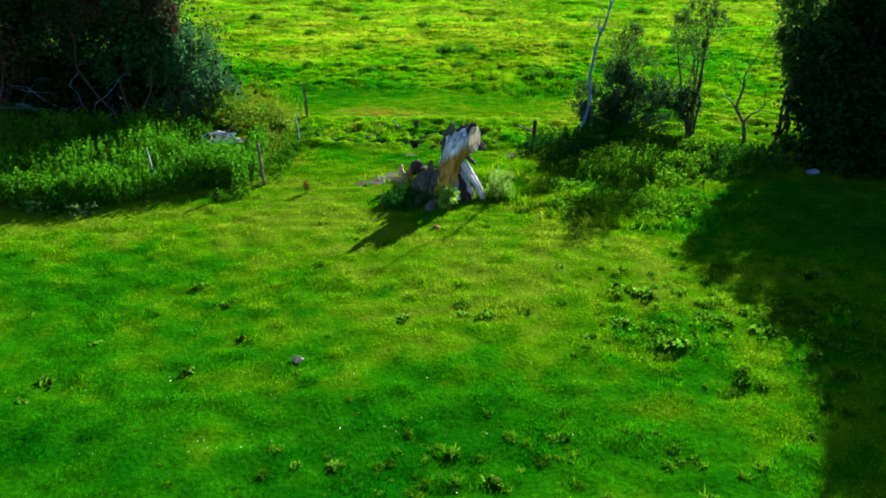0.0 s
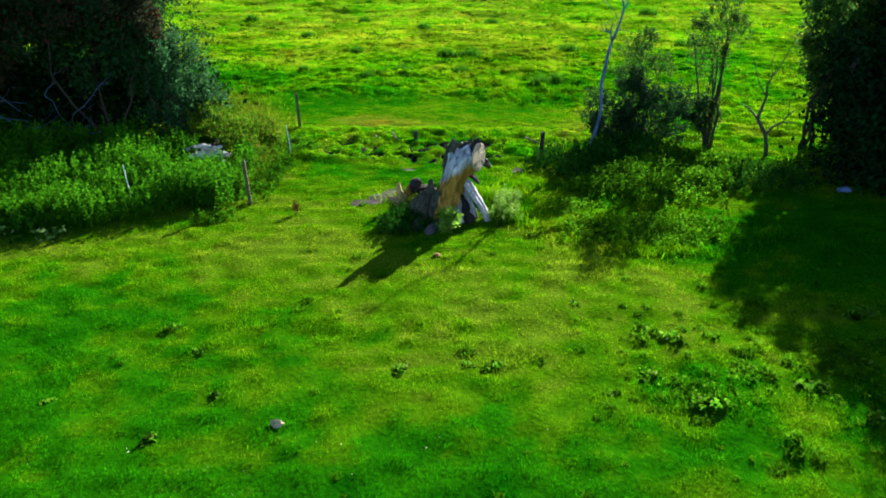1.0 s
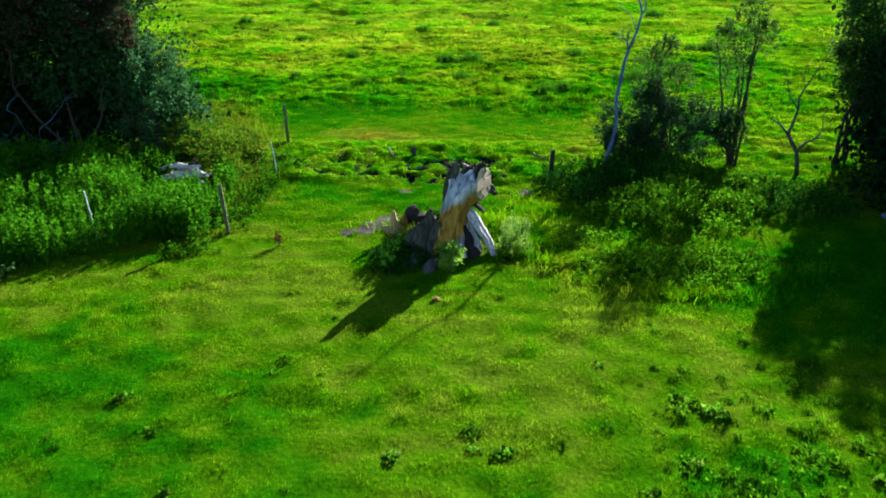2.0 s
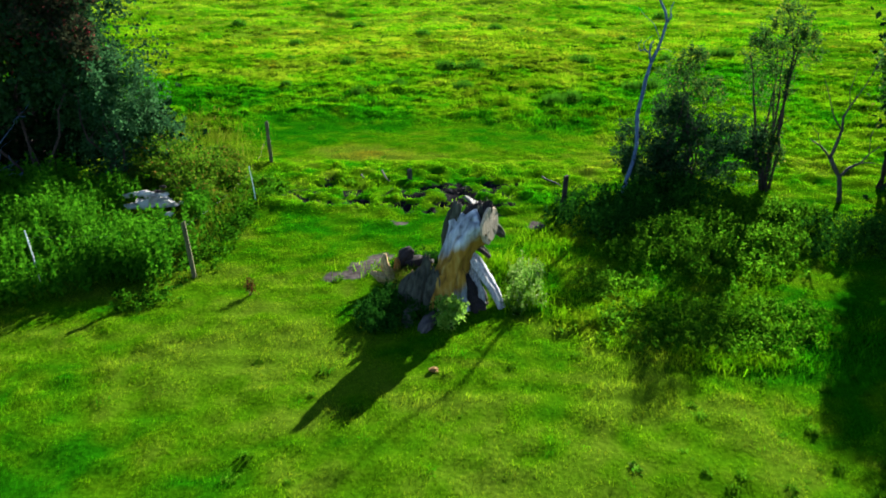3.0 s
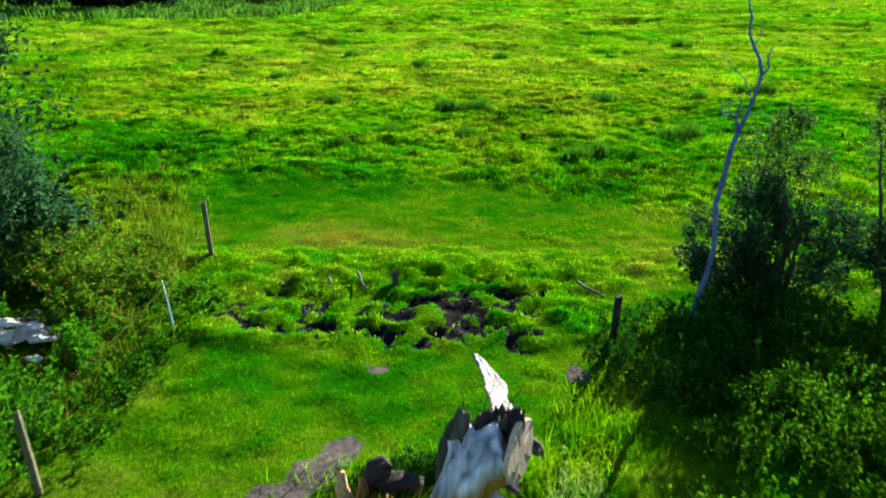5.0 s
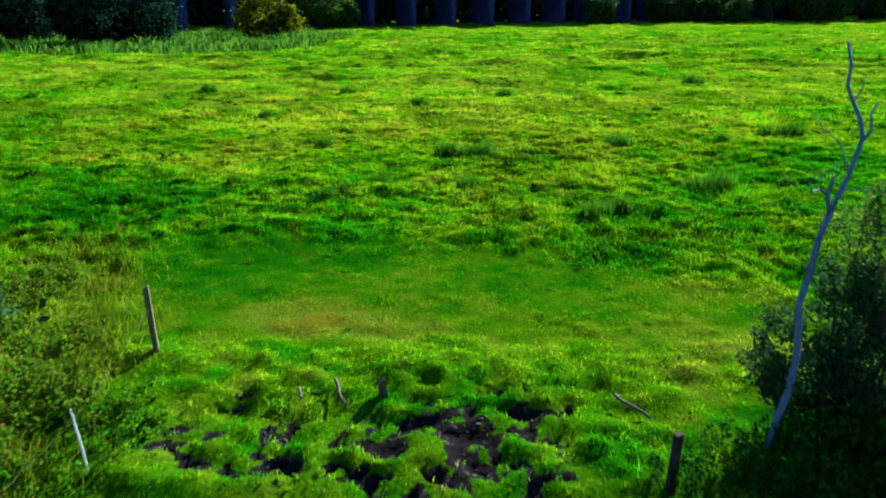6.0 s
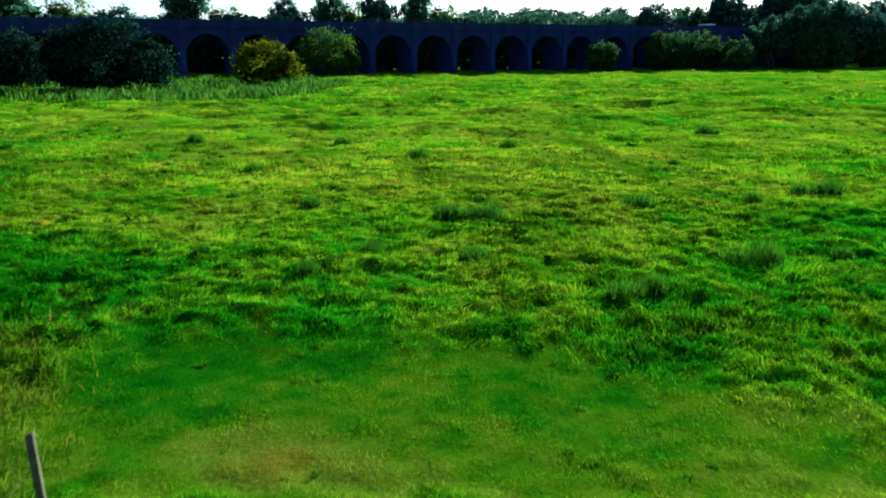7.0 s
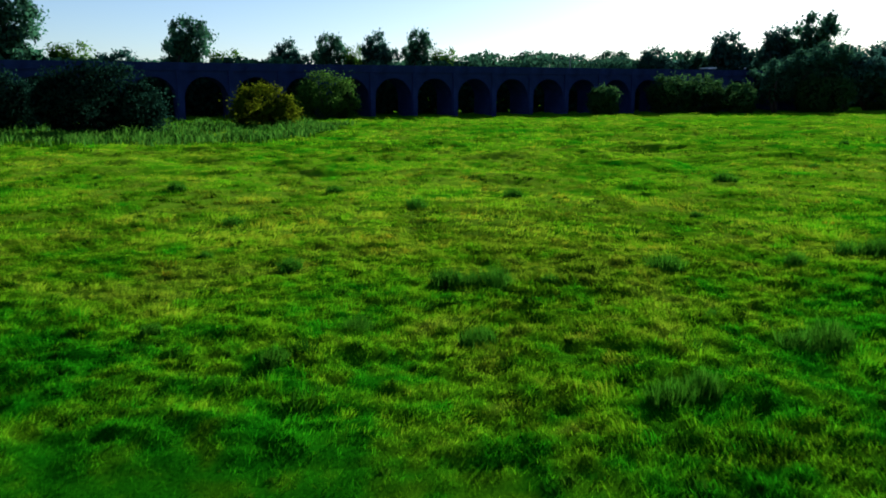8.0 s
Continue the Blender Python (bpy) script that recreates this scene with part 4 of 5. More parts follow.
def build_thicket():
    # the silver dead tree
    dead = thing("dead_tree", "slender bleached dead tree, silver-grey and leafless", "tree", (4.3, 23.1, -0.04))
    main = [(-0.06, -0.05, -0.1), (0.05, 0.05, 0.4), (0.2, 0.12, 0.9), (0.27, 0.2, 1.3), (0.25, 0.24, 1.7), (0.24, 0.28, 2.0), (0.31, 0.3, 2.4), (0.38, 0.33, 2.85), (0.47, 0.35, 3.2)]
    part("trunk", array_mesh("trunk", *tube_arrays(main, [0.058, 0.05, 0.045, 0.042, 0.041, 0.04, 0.04, 0.038, 0.036], 8, 0.2, 3), True), MAT_SILVER, dead)
    forks = [([(0.47, 0.35, 3.18), (0.57, 0.38, 3.42), (0.66, 0.4, 3.68), (0.74, 0.4, 4.08), (0.68, 0.4, 4.3), (0.56, 0.4, 4.5), (0.46, 0.4, 4.7), (0.46, 0.4, 4.95), (0.38, 0.4, 5.2)], 0.042), ([(0.46, 0.34, 3.15), (0.4, 0.32, 3.4), (0.41, 0.3, 3.6), (0.46, 0.3, 3.68)], 0.036), ([(0.4, 0.32, 3.4), (0.28, 0.28, 3.48), (0.16, 0.25, 3.46), (0.1, 0.22, 3.58), (0.16, 0.2, 3.7)], 0.02), ([(0.28, 0.28, 3.48), (0.22, 0.25, 3.62), (0.3, 0.2, 3.74), (0.42, 0.2, 3.8)], 0.014), ([(0.74, 0.4, 4.05), (0.83, 0.4, 4.18), (0.8, 0.42, 4.36), (0.86, 0.42, 4.5)], 0.026), ([(0.64, 0.38, 3.62), (0.54, 0.35, 3.85), (0.42, 0.3, 4.05), (0.2, 0.3, 4.22), (0.05, 0.3, 4.4)], 0.012), ([(0.58, 0.38, 3.45), (0.72, 0.3, 3.5), (0.88, 0.25, 3.44)], 0.011), ([(0.56, 0.4, 4.5), (0.64, 0.4, 4.68), (0.62, 0.4, 4.85)], 0.012)]
    for k, (pts, r) in enumerate(forks):
        part("branch", array_mesh("branch", *tube_arrays(pts, [0.85 * r * (1 - 0.6 * j / (len(pts) - 1)) for j in range(len(pts))], 6, 0.15, k), True), MAT_SILVER, dead)
    bushy("hawthorn_bush", "dense dark hawthorn bush hung with ivy", "bush", (6.0, 23.9, 0), [(-0.4, 0, 1.0, 1.0, 0.8, 0.95), (0.8, -0.1, 0.85, 0.9, 0.7, 0.7), (-0.3, 0.1, 1.65, 0.65, 0.5, 0.5), (-1.4, -0.2, 0.7, 0.5, 0.5, 0.8), (1.5, -0.2, 0.95, 0.6, 0.5, 0.45), (-0.7, -0.3, 0.5, 1.1, 0.6, 0.5)], 15000, 0.075, MAT_HAW, 9, 22, clumps=190, spread=0.13, hollow=0.12, stem_r=0.045, sprays=190, wild=0.6)
    bushy("hawthorn_bush", "thin upper twigs of a hawthorn with sparse leaves", "bush", (5.75, 24.0, 0), [(-0.1, 0, 2.5, 0.55, 0.5, 0.5), (0.15, 0, 3.0, 0.35, 0.3, 0.35), (0.6, 0, 2.3, 0.4, 0.3, 0.35)], 1500, 0.06, MAT_ASH, 9, 29, clumps=60, spread=0.2, hollow=0.3, stem_r=0.022, sprays=70, wild=0.5, sway=0.3)
    bushy("small_tree", "slender many-stemmed young tree with upright stems and leafy twigs", "tree", (7.75, 23.6, 0), [(-0.15, 0, 3.3, 0.45, 0.4, 0.75), (0.15, 0.1, 3.8, 0.5, 0.35, 0.6), (-0.5, 0, 3.1, 0.4, 0.35, 0.6), (0.0, 0, 2.2, 0.38, 0.35, 0.9), (0.0, -0.1, 0.8, 0.4, 0.35, 0.7), (0.6, 0, 3.3, 0.4, 0.3, 0.5)], 3200, 0.062, MAT_ASH, 8, 23, clumps=150, spread=0.2, hollow=0.2, stem_r=0.042, sprays=120, sway=0.16, wild=0.4)
    bare = thing("bare_tree", "small crooked leafless tree with grey forked branches", "tree", (9.3, 22.7, 0))
    boughs = [([(0.02, 0, -0.1), (-0.02, 0, 0.3), (-0.1, 0, 0.62), (-0.24, 0.02, 0.85), (-0.38, 0.04, 1.08)], 0.075, 0.06), ([(-0.36, 0.04, 1.05), (-0.52, 0.0, 1.22), (-0.7, -0.05, 1.38), (-0.98, -0.1, 1.55)], 0.045, 0.014), ([(-0.38, 0.04, 1.06), (-0.3, 0.06, 1.35), (-0.2, 0.1, 1.7), (-0.22, 0.12, 2.0), (-0.1, 0.14, 2.25), (0.18, 0.2, 2.7), (0.46, 0.25, 3.3)], 0.05, 0.01), ([(-0.1, 0, 0.62), (0.05, -0.05, 0.86), (0.28, -0.1, 1.0), (0.42, -0.1, 1.2), (0.62, -0.12, 1.38)], 0.042, 0.014), ([(-0.2, 0.1, 1.7), (-0.42, 0.15, 2.0), (-0.6, 0.2, 2.5), (-0.78, 0.2, 2.9)], 0.022, 0.006), ([(-0.1, 0.14, 2.25), (-0.2, 0.1, 2.6), (-0.12, 0.1, 3.1)], 0.016, 0.005), ([(0.28, -0.1, 1.0), (0.5, -0.2, 1.02), (0.7, -0.2, 0.95)], 0.02, 0.008), ([(-0.7, -0.05, 1.38), (-0.78, 0.0, 1.65), (-1.0, 0.05, 1.9)], 0.014, 0.005), ([(0.42, -0.1, 1.2), (0.4, -0.05, 1.6), (0.55, 0.0, 2.0)], 0.014, 0.005)]
    for k, (pts, r0, r1) in enumerate(boughs):
        n = len(pts) - 1
        part("branch" if k else "trunk", array_mesh("branch", *tube_arrays(pts, [0.8 * (r0 + (r1 - r0) * j / n) for j in range(n + 1)], 7, 0.16, 60 + k), True), MAT_GREYBARK, bare)
    # the top lobes stand above the view, added to lengthen its shade
    bushy("yew_tree", "evergreen tree coloured black-green for its own shade", "tree", (11.9, 20.6, 0), [(0, 0, 1.5, 2.1, 1.7, 1.6), (-0.7, 0.4, 2.6, 1.3, 1.1, 1.0), (0.3, -1.0, 0.7, 1.6, 1.0, 0.8), (0.6, 0.9, 4.2, 1.5, 1.2, 1.2), (0.9, 0.3, 5.8, 1.3, 1.1, 1.1)], 44000, 0.17, MAT_SHADEIVY, 5, 25, clumps=150, spread=0.18, hollow=0.35, stem_r=0.16)
    bushy("yew_tree", "tall dark evergreen behind the thicket", "tree", (13.9, 24.6, 0), [(0, 0, 2.5, 2.2, 1.8, 2.2), (-0.8, 0, 3.7, 1.5, 1.3, 1.0)], 30000, 0.18, MAT_SHADEIVY, 5, 28, clumps=170, spread=0.18, hollow=0.35, stem_r=0.16)
    # never in view: added to darken the right side of the pasture
    bushy("yew_tree", "unseen dark evergreen added beyond the view to block sky light", "tree", (15.4, 18.6, 0), [(0, 0, 2.4, 2.3, 2.4, 2.4), (0.6, 0.3, 4.6, 2.2, 2.2, 1.8), (0.8, 0, 6.4, 1.6, 1.6, 1.6)], 40000, 0.19, MAT_SHADEIVY, 4, 26, clumps=110, spread=0.18, hollow=0.35, stem_r=0.15)
    # upper lobe reaches above the view, to shade the lawn
    bushy("ash_sapling", "leafy sapling leaning from the dark trees", "tree", (10.9, 23.4, 0), [(0.2, 0, 3.0, 0.8, 0.8, 1.3), (0.3, 0, 4.3, 1.0, 0.9, 1.0)], 14000, 0.1, MAT_ASH, 4, 27, clumps=70, spread=0.16)


build_hedge()
build_thicket()
build_beds()
tall_grass("long_grass", "long pale green grass round the stump", [(1.4, 17.5, 0.35, 0.5), (1.5, 18.3, 0.4, 0.7), (0.9, 18.6, 0.5, 0.5), (-0.6, 18.7, 0.8, 0.35), (1.9, 19.6, 0.4, 0.8)], 3600, 0.12, 0.36, MAT_ROUGH)
tall_grass("moss_tuft", "yellow-green tuft of grass between the stump and the broken root", [(-0.52, 17.75, 0.22, 0.12)], 900, 0.35, 0.6, MAT_OLIVE, 0.012)
tall_grass("long_grass", "long grass along the edge of the nettle mounds", [(2.3, 16.6, 0.5, 0.5), (4.2, 15.4, 1.2, 0.3), (6.2, 16.3, 0.8, 0.6), (3.0, 17.4, 0.8, 0.4), (2.6, 20.5, 0.5, 0.7)], 5000, 0.08, 0.22, MAT_ROUGH)
tall_grass("dry_grass", "tall straw-coloured dry grass beside the brambles", [(-5.9, 25.0, 0.7, 0.6), (-5.7, 25.4, 0.6, 0.9), (-6.4, 26.8, 0.9, 0.9), (-7.0, 29.0, 0.9, 1.2), (-5.6, 20.2, 0.5, 1.0), (-6.5, 22.3, 0.9, 0.5), (-8.3, 31.0, 1.0, 1.5), (-5.5, 20.7, 0.5, 0.8), (-5.6, 21.2, 0.6, 0.9), (-6.2, 21.0, 0.8, 0.7), (-5.3, 22.4, 0.6, 0.8)], 7000, 0.15, 0.42, MAT_OLIVE)


# ---- the stump ----
def gnarl(points, radii, seed, flutes=7, depth=0.16, sides=40, rings=36, ragged=0.0, squash=1.0, cap=True, knots=1.0):
    """Old wood: a fluted, twisted trunk along points, its top edge ragged where it broke."""
    P = [Vector(p) for p in points]
    n = len(P) - 1
    r = random.Random(seed)
    ph = [r.uniform(0, 6.28) for _ in range(6)]
    V, F = [], []
    for a in range(rings + 1):
        s = a / rings * n
        k = min(int(s), n - 1)
        f = s - k
        p0, p1, p2, p3 = P[max(k - 1, 0)], P[k], P[k + 1], P[min(k + 2, n)]
        p = 0.5 * (2 * p1 + (p2 - p0) * f + (2 * p0 - 5 * p1 + 4 * p2 - p3) * f * f + (3 * p1 - p0 - 3 * p2 + p3) * f ** 3)
        d = ((p2 - p0).lerp(p3 - p1, f)).normalized()
        u = d.cross(Vector((0.1, 0.98, 0.15))).normalized()
        v = d.cross(u)
        rad = radii[k] * (1 - f) + radii[k + 1] * f
        for j in range(sides):
            t = 2 * math.pi * j / sides
            w = 1 + depth * (0.55 * math.sin(flutes * t + ph[0] + 1.1 * a / rings) + 0.3 * math.sin((2 * flutes + 1) * t + ph[1]) + 0.25 * math.sin(3 * t + ph[2] + 3 * a / rings))
            q = p + (u * math.cos(t) + v * math.sin(t) * squash) * rad * w
            q += Vector(noise.noise_vector(q * 5.0 + Vector((seed, 0, 0)))) * rad * 0.10 * knots + Vector(noise.noise_vector(q * 14.0)) * rad * 0.05 * knots
            if ragged and a > rings * 0.6:
                lift = noise.noise(Vector((math.cos(t) * 2.2 + seed, math.sin(t) * 2.2, 0))) + 0.5 * noise.noise(Vector((math.cos(t) * 6 + seed, math.sin(t) * 6, 3)))
                q += d * ragged * lift * (a / rings - 0.6) / 0.4
            V.append(tuple(q))
    for a in range(rings):
        for j in range(sides):
            F.append((a * sides + j, a * sides + (j + 1) % sides, (a + 1) * sides + (j + 1) % sides, (a + 1) * sides + j))
    if cap:
        base = rings * sides
        ring = V[base:]
        mid = Vector([sum(c) / sides for c in zip(*ring)])
        for layer in (0.55, 0.04):
            start = len(V)
            for q in ring:
                V.append(tuple(mid.lerp(Vector(q), layer) - (P[-1] - P[-2]).normalized() * radii[-1] * (0.25 if ragged else 0.02) * (1 - layer)))
            F += [(base + j, base + (j + 1) % sides, start + (j + 1) % sides, start + j) for j in range(sides)]
            base = start
    return array_mesh("wood", V, F, True)


def sawn_disc(middle, normal, radius):
    """A flat sawn end, out of round, with a bevelled rim and a few open checks."""
    n = Vector(normal).normalized()
    u = n.cross(Vector((0, 0, 1))).normalized()
    v = n.cross(u)
    bm = bmesh.new()
    rings = []
    for back, size in ((-0.05, 0.97), (-0.012, 1.0), (0.0, 0.965), (0.0, 0.6), (0.0, 0.25)):
        ring = []
        for k in range(36):
            t = 2 * math.pi * k / 36
            w = 1 + 0.05 * math.sin(2 * t + 0.5) + 0.04 * math.sin(5 * t + 2) + 0.02 * math.sin(11 * t)
            dent = -0.02 if back == 0.0 and k in (4, 13, 21, 29) and size > 0.3 else 0.0
            ring.append(bm.verts.new(Vector(middle) + (u * math.cos(t) + v * math.sin(t)) * radius * size * w + n * (back + dent)))
        rings.append(ring)
    for a, b in zip(rings, rings[1:]):
        for k in range(36):
            bm.faces.new((a[k], a[(k + 1) % 36], b[(k + 1) % 36], b[k]))
    bm.faces.new(rings[-1])
    bmesh.ops.recalc_face_normals(bm, faces=bm.faces[:])
    return bm


def build_stump():
    ob = thing("tree_stump", "huge weathered tree stump with a sawn limb, grey and ochre", "tree stump", (0, 0, 0))
    part("trunk", gnarl([(0.0, 17.2, -0.15), (0.03, 17.24, 0.2), (0.1, 17.32, 0.55), (0.2, 17.38, 0.86), (0.34, 17.42, 1.16), (0.5, 17.42, 1.34), (0.66, 17.4, 1.43)], [0.42, 0.32, 0.245, 0.235, 0.25, 0.27, 0.26], 3, 4, 0.15, sides=56, rings=44, knots=1.5), MAT_HEART, ob, "grey trunk with an ochre streak")
    part("sawn_face", sawn_disc((0.765, 17.35, 1.43), (0.88, -0.47, 0.05), 0.305), MAT_CUT, ob, "pale sawn face with checks")
    part("shoulder", gnarl([(0.2, 17.42, 0.85), (0.22, 17.45, 1.2), (0.24, 17.5, 1.45), (0.27, 17.55, 1.58)], [0.2, 0.2, 0.15, 0.06], 33, 4, 0.25, squash=0.8, knots=2.0), MAT_HEART, ob, "bleached blue-grey shoulder below the splinter")
    for k, (x, y, z, r) in enumerate([(0.36, 17.58, 1.46, 0.10), (0.46, 17.6, 1.52, 0.12), (0.58, 17.56, 1.56, 0.11), (0.52, 17.46, 1.52, 0.09), (0.66, 17.5, 1.58, 0.08), (0.7, 17.42, 1.6, 0.06)]):
        part("bark_plate", gnarl([(x, y, z - 0.1), (x + 0.03, y + 0.01, z + 0.06), (x + 0.05, y + 0.02, z + 0.17)], [r, r, r * 0.35], 12 + k, 7, 0.5, sides=28, rings=14, squash=0.55, ragged=0.14, knots=2.5), MAT_CHAR if k % 3 else MAT_STUMP, ob, "rugged dark bark on top")
    part("spike", gnarl([(0.16, 17.46, 0.95), (0.15, 17.48, 1.3), (0.18, 17.48, 1.55), (0.22, 17.48, 1.77)], [0.16, 0.14, 0.115, 0.05], 4, 3, 0.35, squash=0.5, knots=2.5, ragged=0.1), MAT_STUMP, ob, "dark upright splinter")
    # the hollow outer wall of the old trunk
    for k, (x, y, z, r, lean) in enumerate([(-0.31, 17.2, 0.93, 0.1, 0.04), (-0.42, 17.2, 0.72, 0.13, 0.05), (-0.56, 17.3, 0.58, 0.12, 0.06), (-0.17, 17.1, 0.7, 0.13, 0.03)]):
        part("shell", gnarl([(x - 1.6 * lean, y - 0.12, -0.1), (x - lean, y - 0.06, z * 0.35), (x, y, z * 0.72), (x + lean, y + 0.04, z)], [r * 1.6, r * 1.25, r * 0.95, r * 0.35], 50 + k, 4, 0.3, sides=36, rings=30, squash=0.6, ragged=0.12, knots=2.2), MAT_STUMP, ob, "broken grey wall of the hollow trunk")
    part("buttress", gnarl([(0.27, 17.0, -0.1), (0.26, 17.12, 0.3), (0.26, 17.24, 0.7)], [0.16, 0.115, 0.07], 6, 5, 0.25, knots=1.6), MAT_HEART, ob)
    part("buttress", gnarl([(-0.12, 16.95, -0.1), (-0.08, 17.05, 0.28), (-0.02, 17.18, 0.62)], [0.2, 0.14, 0.09], 16, 5, 0.25, knots=1.6), MAT_HEART, ob)
    part("root", gnarl([(0.36, 17.5, 1.0), (0.52, 17.42, 0.78), (0.67, 17.34, 0.56), (0.83, 17.26, 0.32), (1.0, 17.16, -0.06)], [0.04, 0.085, 0.09, 0.08, 0.05], 7, 3, 0.3, squash=1.8, knots=2.2), MAT_PALEROOT, ob, "white split root")
    part("root", gnarl([(0.44, 17.44, 0.74), (0.5, 17.3, 0.5), (0.62, 17.2, 0.26), (0.66, 17.16, 0.04)], [0.05, 0.08, 0.07, 0.04], 27, 3, 0.4, squash=0.6, knots=2.5), MAT_PALEROOT, ob, "white split root")
    # no true root: a dark lump that paints the black hollow beside the trunk
    part("root", gnarl([(0.34, 17.5, 0.62), (0.44, 17.3, 0.3), (0.5, 17.2, -0.05)], [0.1, 0.2, 0.24], 17, 3, 0.4, knots=2.5), MAT_CHAR, ob, "dark lump standing in for the shaded hollow under the root")
    part("root", gnarl([(-0.1, 16.85, 0.02), (-0.22, 16.6, 0.06), (-0.3, 16.42, 0.05), (-0.36, 16.3, -0.05)], [0.09, 0.09, 0.08, 0.04], 8, 5, 0.35, squash=1.4, knots=2.0), MAT_GREYBARK, ob, "low grey root stub in shade")
    part("root", gnarl([(-0.5, 16.95, 0.08), (-0.56, 16.72, 0.08), (-0.6, 16.5, -0.04)], [0.13, 0.1, 0.05], 9, 5, 0.4, knots=2.5), MAT_STUMP, ob)
    part("limb", gnarl([(0.62, 17.6, 1.42), (0.68, 17.95, 1.4), (0.6, 18.3, 1.38), (0.62, 18.7, 1.27), (0.56, 19.05, 1.25), (0.52, 19.4, 1.15), (0.46, 19.62, 1.14), (0.44, 19.82, 1.08)], [0.13, 0.14, 0.115, 0.11, 0.085, 0.085, 0.065, 0.04], 10, 3, 0.45, squash=0.6, knots=3.2), MAT_DRIFT, ob, "bleached split limb pointing back")
    part("limb", gnarl([(0.7, 17.6, 1.3), (0.88, 17.75, 1.22), (1.02, 17.85, 1.05)], [0.1, 0.08, 0.04], 41, 4, 0.4, knots=2.5), MAT_STUMP, ob, "dark broken limb behind the sawn face")
    part("limb", gnarl([(0.45, 17.55, 1.05), (0.62, 17.6, 0.92), (0.78, 17.62, 0.76)], [0.07, 0.055, 0.03], 42, 4, 0.4, knots=2.5), MAT_CHAR, ob, "black limb under the head")
    for k, (x, y, z) in enumerate([(0.25, 17.55, 1.72), (0.42, 17.58, 1.7), (0.55, 17.55, 1.72)]):
        part("twig", array_mesh("twig", *limb((x, y, z - 0.1), (x + 0.14 * k - 0.05, y + 0.05, z + 0.24), 0.007, 0.003, k, 4, 0.3, 5)[0]), MAT_CHAR, ob)
    rootplate = thing("root_plate", "upturned tan root with dark rotten pieces beside the stump", "root", (-0.88, 18.1, 0))
    for k, (pts, rad, mat) in enumerate([([(0.0, -0.1, -0.05), (-0.06, -0.05, 0.2), (-0.16, 0.0, 0.4), (-0.15, 0.05, 0.58)], [0.13, 0.09, 0.06, 0.02], MAT_TANWOOD), ([(-0.04, -0.08, 0.12), (-0.22, -0.1, 0.22), (-0.4, -0.1, 0.3)], [0.09, 0.07, 0.02], MAT_TANWOOD), ([(-0.02, -0.06, 0.15), (0.06, 0.0, 0.36), (0.04, 0.02, 0.52)], [0.07, 0.05, 0.02], MAT_OCHRE), ([(0.02, -0.05, 0.05), (0.22, 0.0, 0.18), (0.4, 0.0, 0.05)], [0.12, 0.13, 0.08], MAT_OCHRE), ([(0.05, 0.1, 0.3), (0.18, 0.15, 0.5), (0.3, 0.2, 0.6)], [0.06, 0.11, 0.05], MAT_CHAR), ([(0.2, 0.1, 0.36), (0.42, 0.1, 0.42), (0.66, 0.1, 0.36)], [0.07, 0.08, 0.06], MAT_CHAR), ([(0.1, -0.15, 0.0), (0.14, -0.15, 0.16), (0.1, -0.12, 0.28)], [0.1, 0.08, 0.02], MAT_CHAR)]):
        part("root", gnarl([Vector(q) * 1.05 for q in pts], [q * 1.1 for q in rad], 21 + k, 4, 0.4, sides=24, rings=20, knots=2.4), mat, rootplate)
    bushy("elder_sprig", "small bright green elder bush in front of the stump", "bush", (0.13, 16.5, 0), [(0.0, 0, 0.27, 0.24, 0.2, 0.24), (0.03, 0, 0.4, 0.17, 0.15, 0.15)], 2600, 0.05, MAT_SPRIG, 4, 31, clumps=40, spread=0.2, stem_r=0.012)


build_stump()


# ---- posts and small things ----
def fence_post(name, label, at, size, height, lean, material, group=""):
    ob = thing(name, label, "post", at, group=group)
    bm = bmesh.new()
    bmesh.ops.create_cube(bm, size=1)
    for v in bm.verts:
        top = v.co.z > 0
        v.co = Vector((v.co.x * size * (0.94 if top else 1.0), v.co.y * size * (0.94 if top else 1.0), height if top else -0.25))
        if top:
            v.co.z += 0.02 * (1 if v.co.x > 0 else -1)
    bmesh.ops.subdivide_edges(bm, edges=bm.edges[:], cuts=3, use_grid_fill=True)
    for v in bm.verts:
        v.co += Vector(noise.noise_vector(v.co * 4 + Vector(at))) * 0.008
    bmesh.ops.bevel(bm, geom=[e for e in bm.edges if len(e.link_faces) == 2 and e.calc_face_angle() > 1.0], offset=size * 0.1, segments=2, affect="EDGES")
    p = part("shaft", bm, material, ob)
    p.matrix_basis = pose(0, 0, 0, lean[1], lean[0], 10)
    return ob


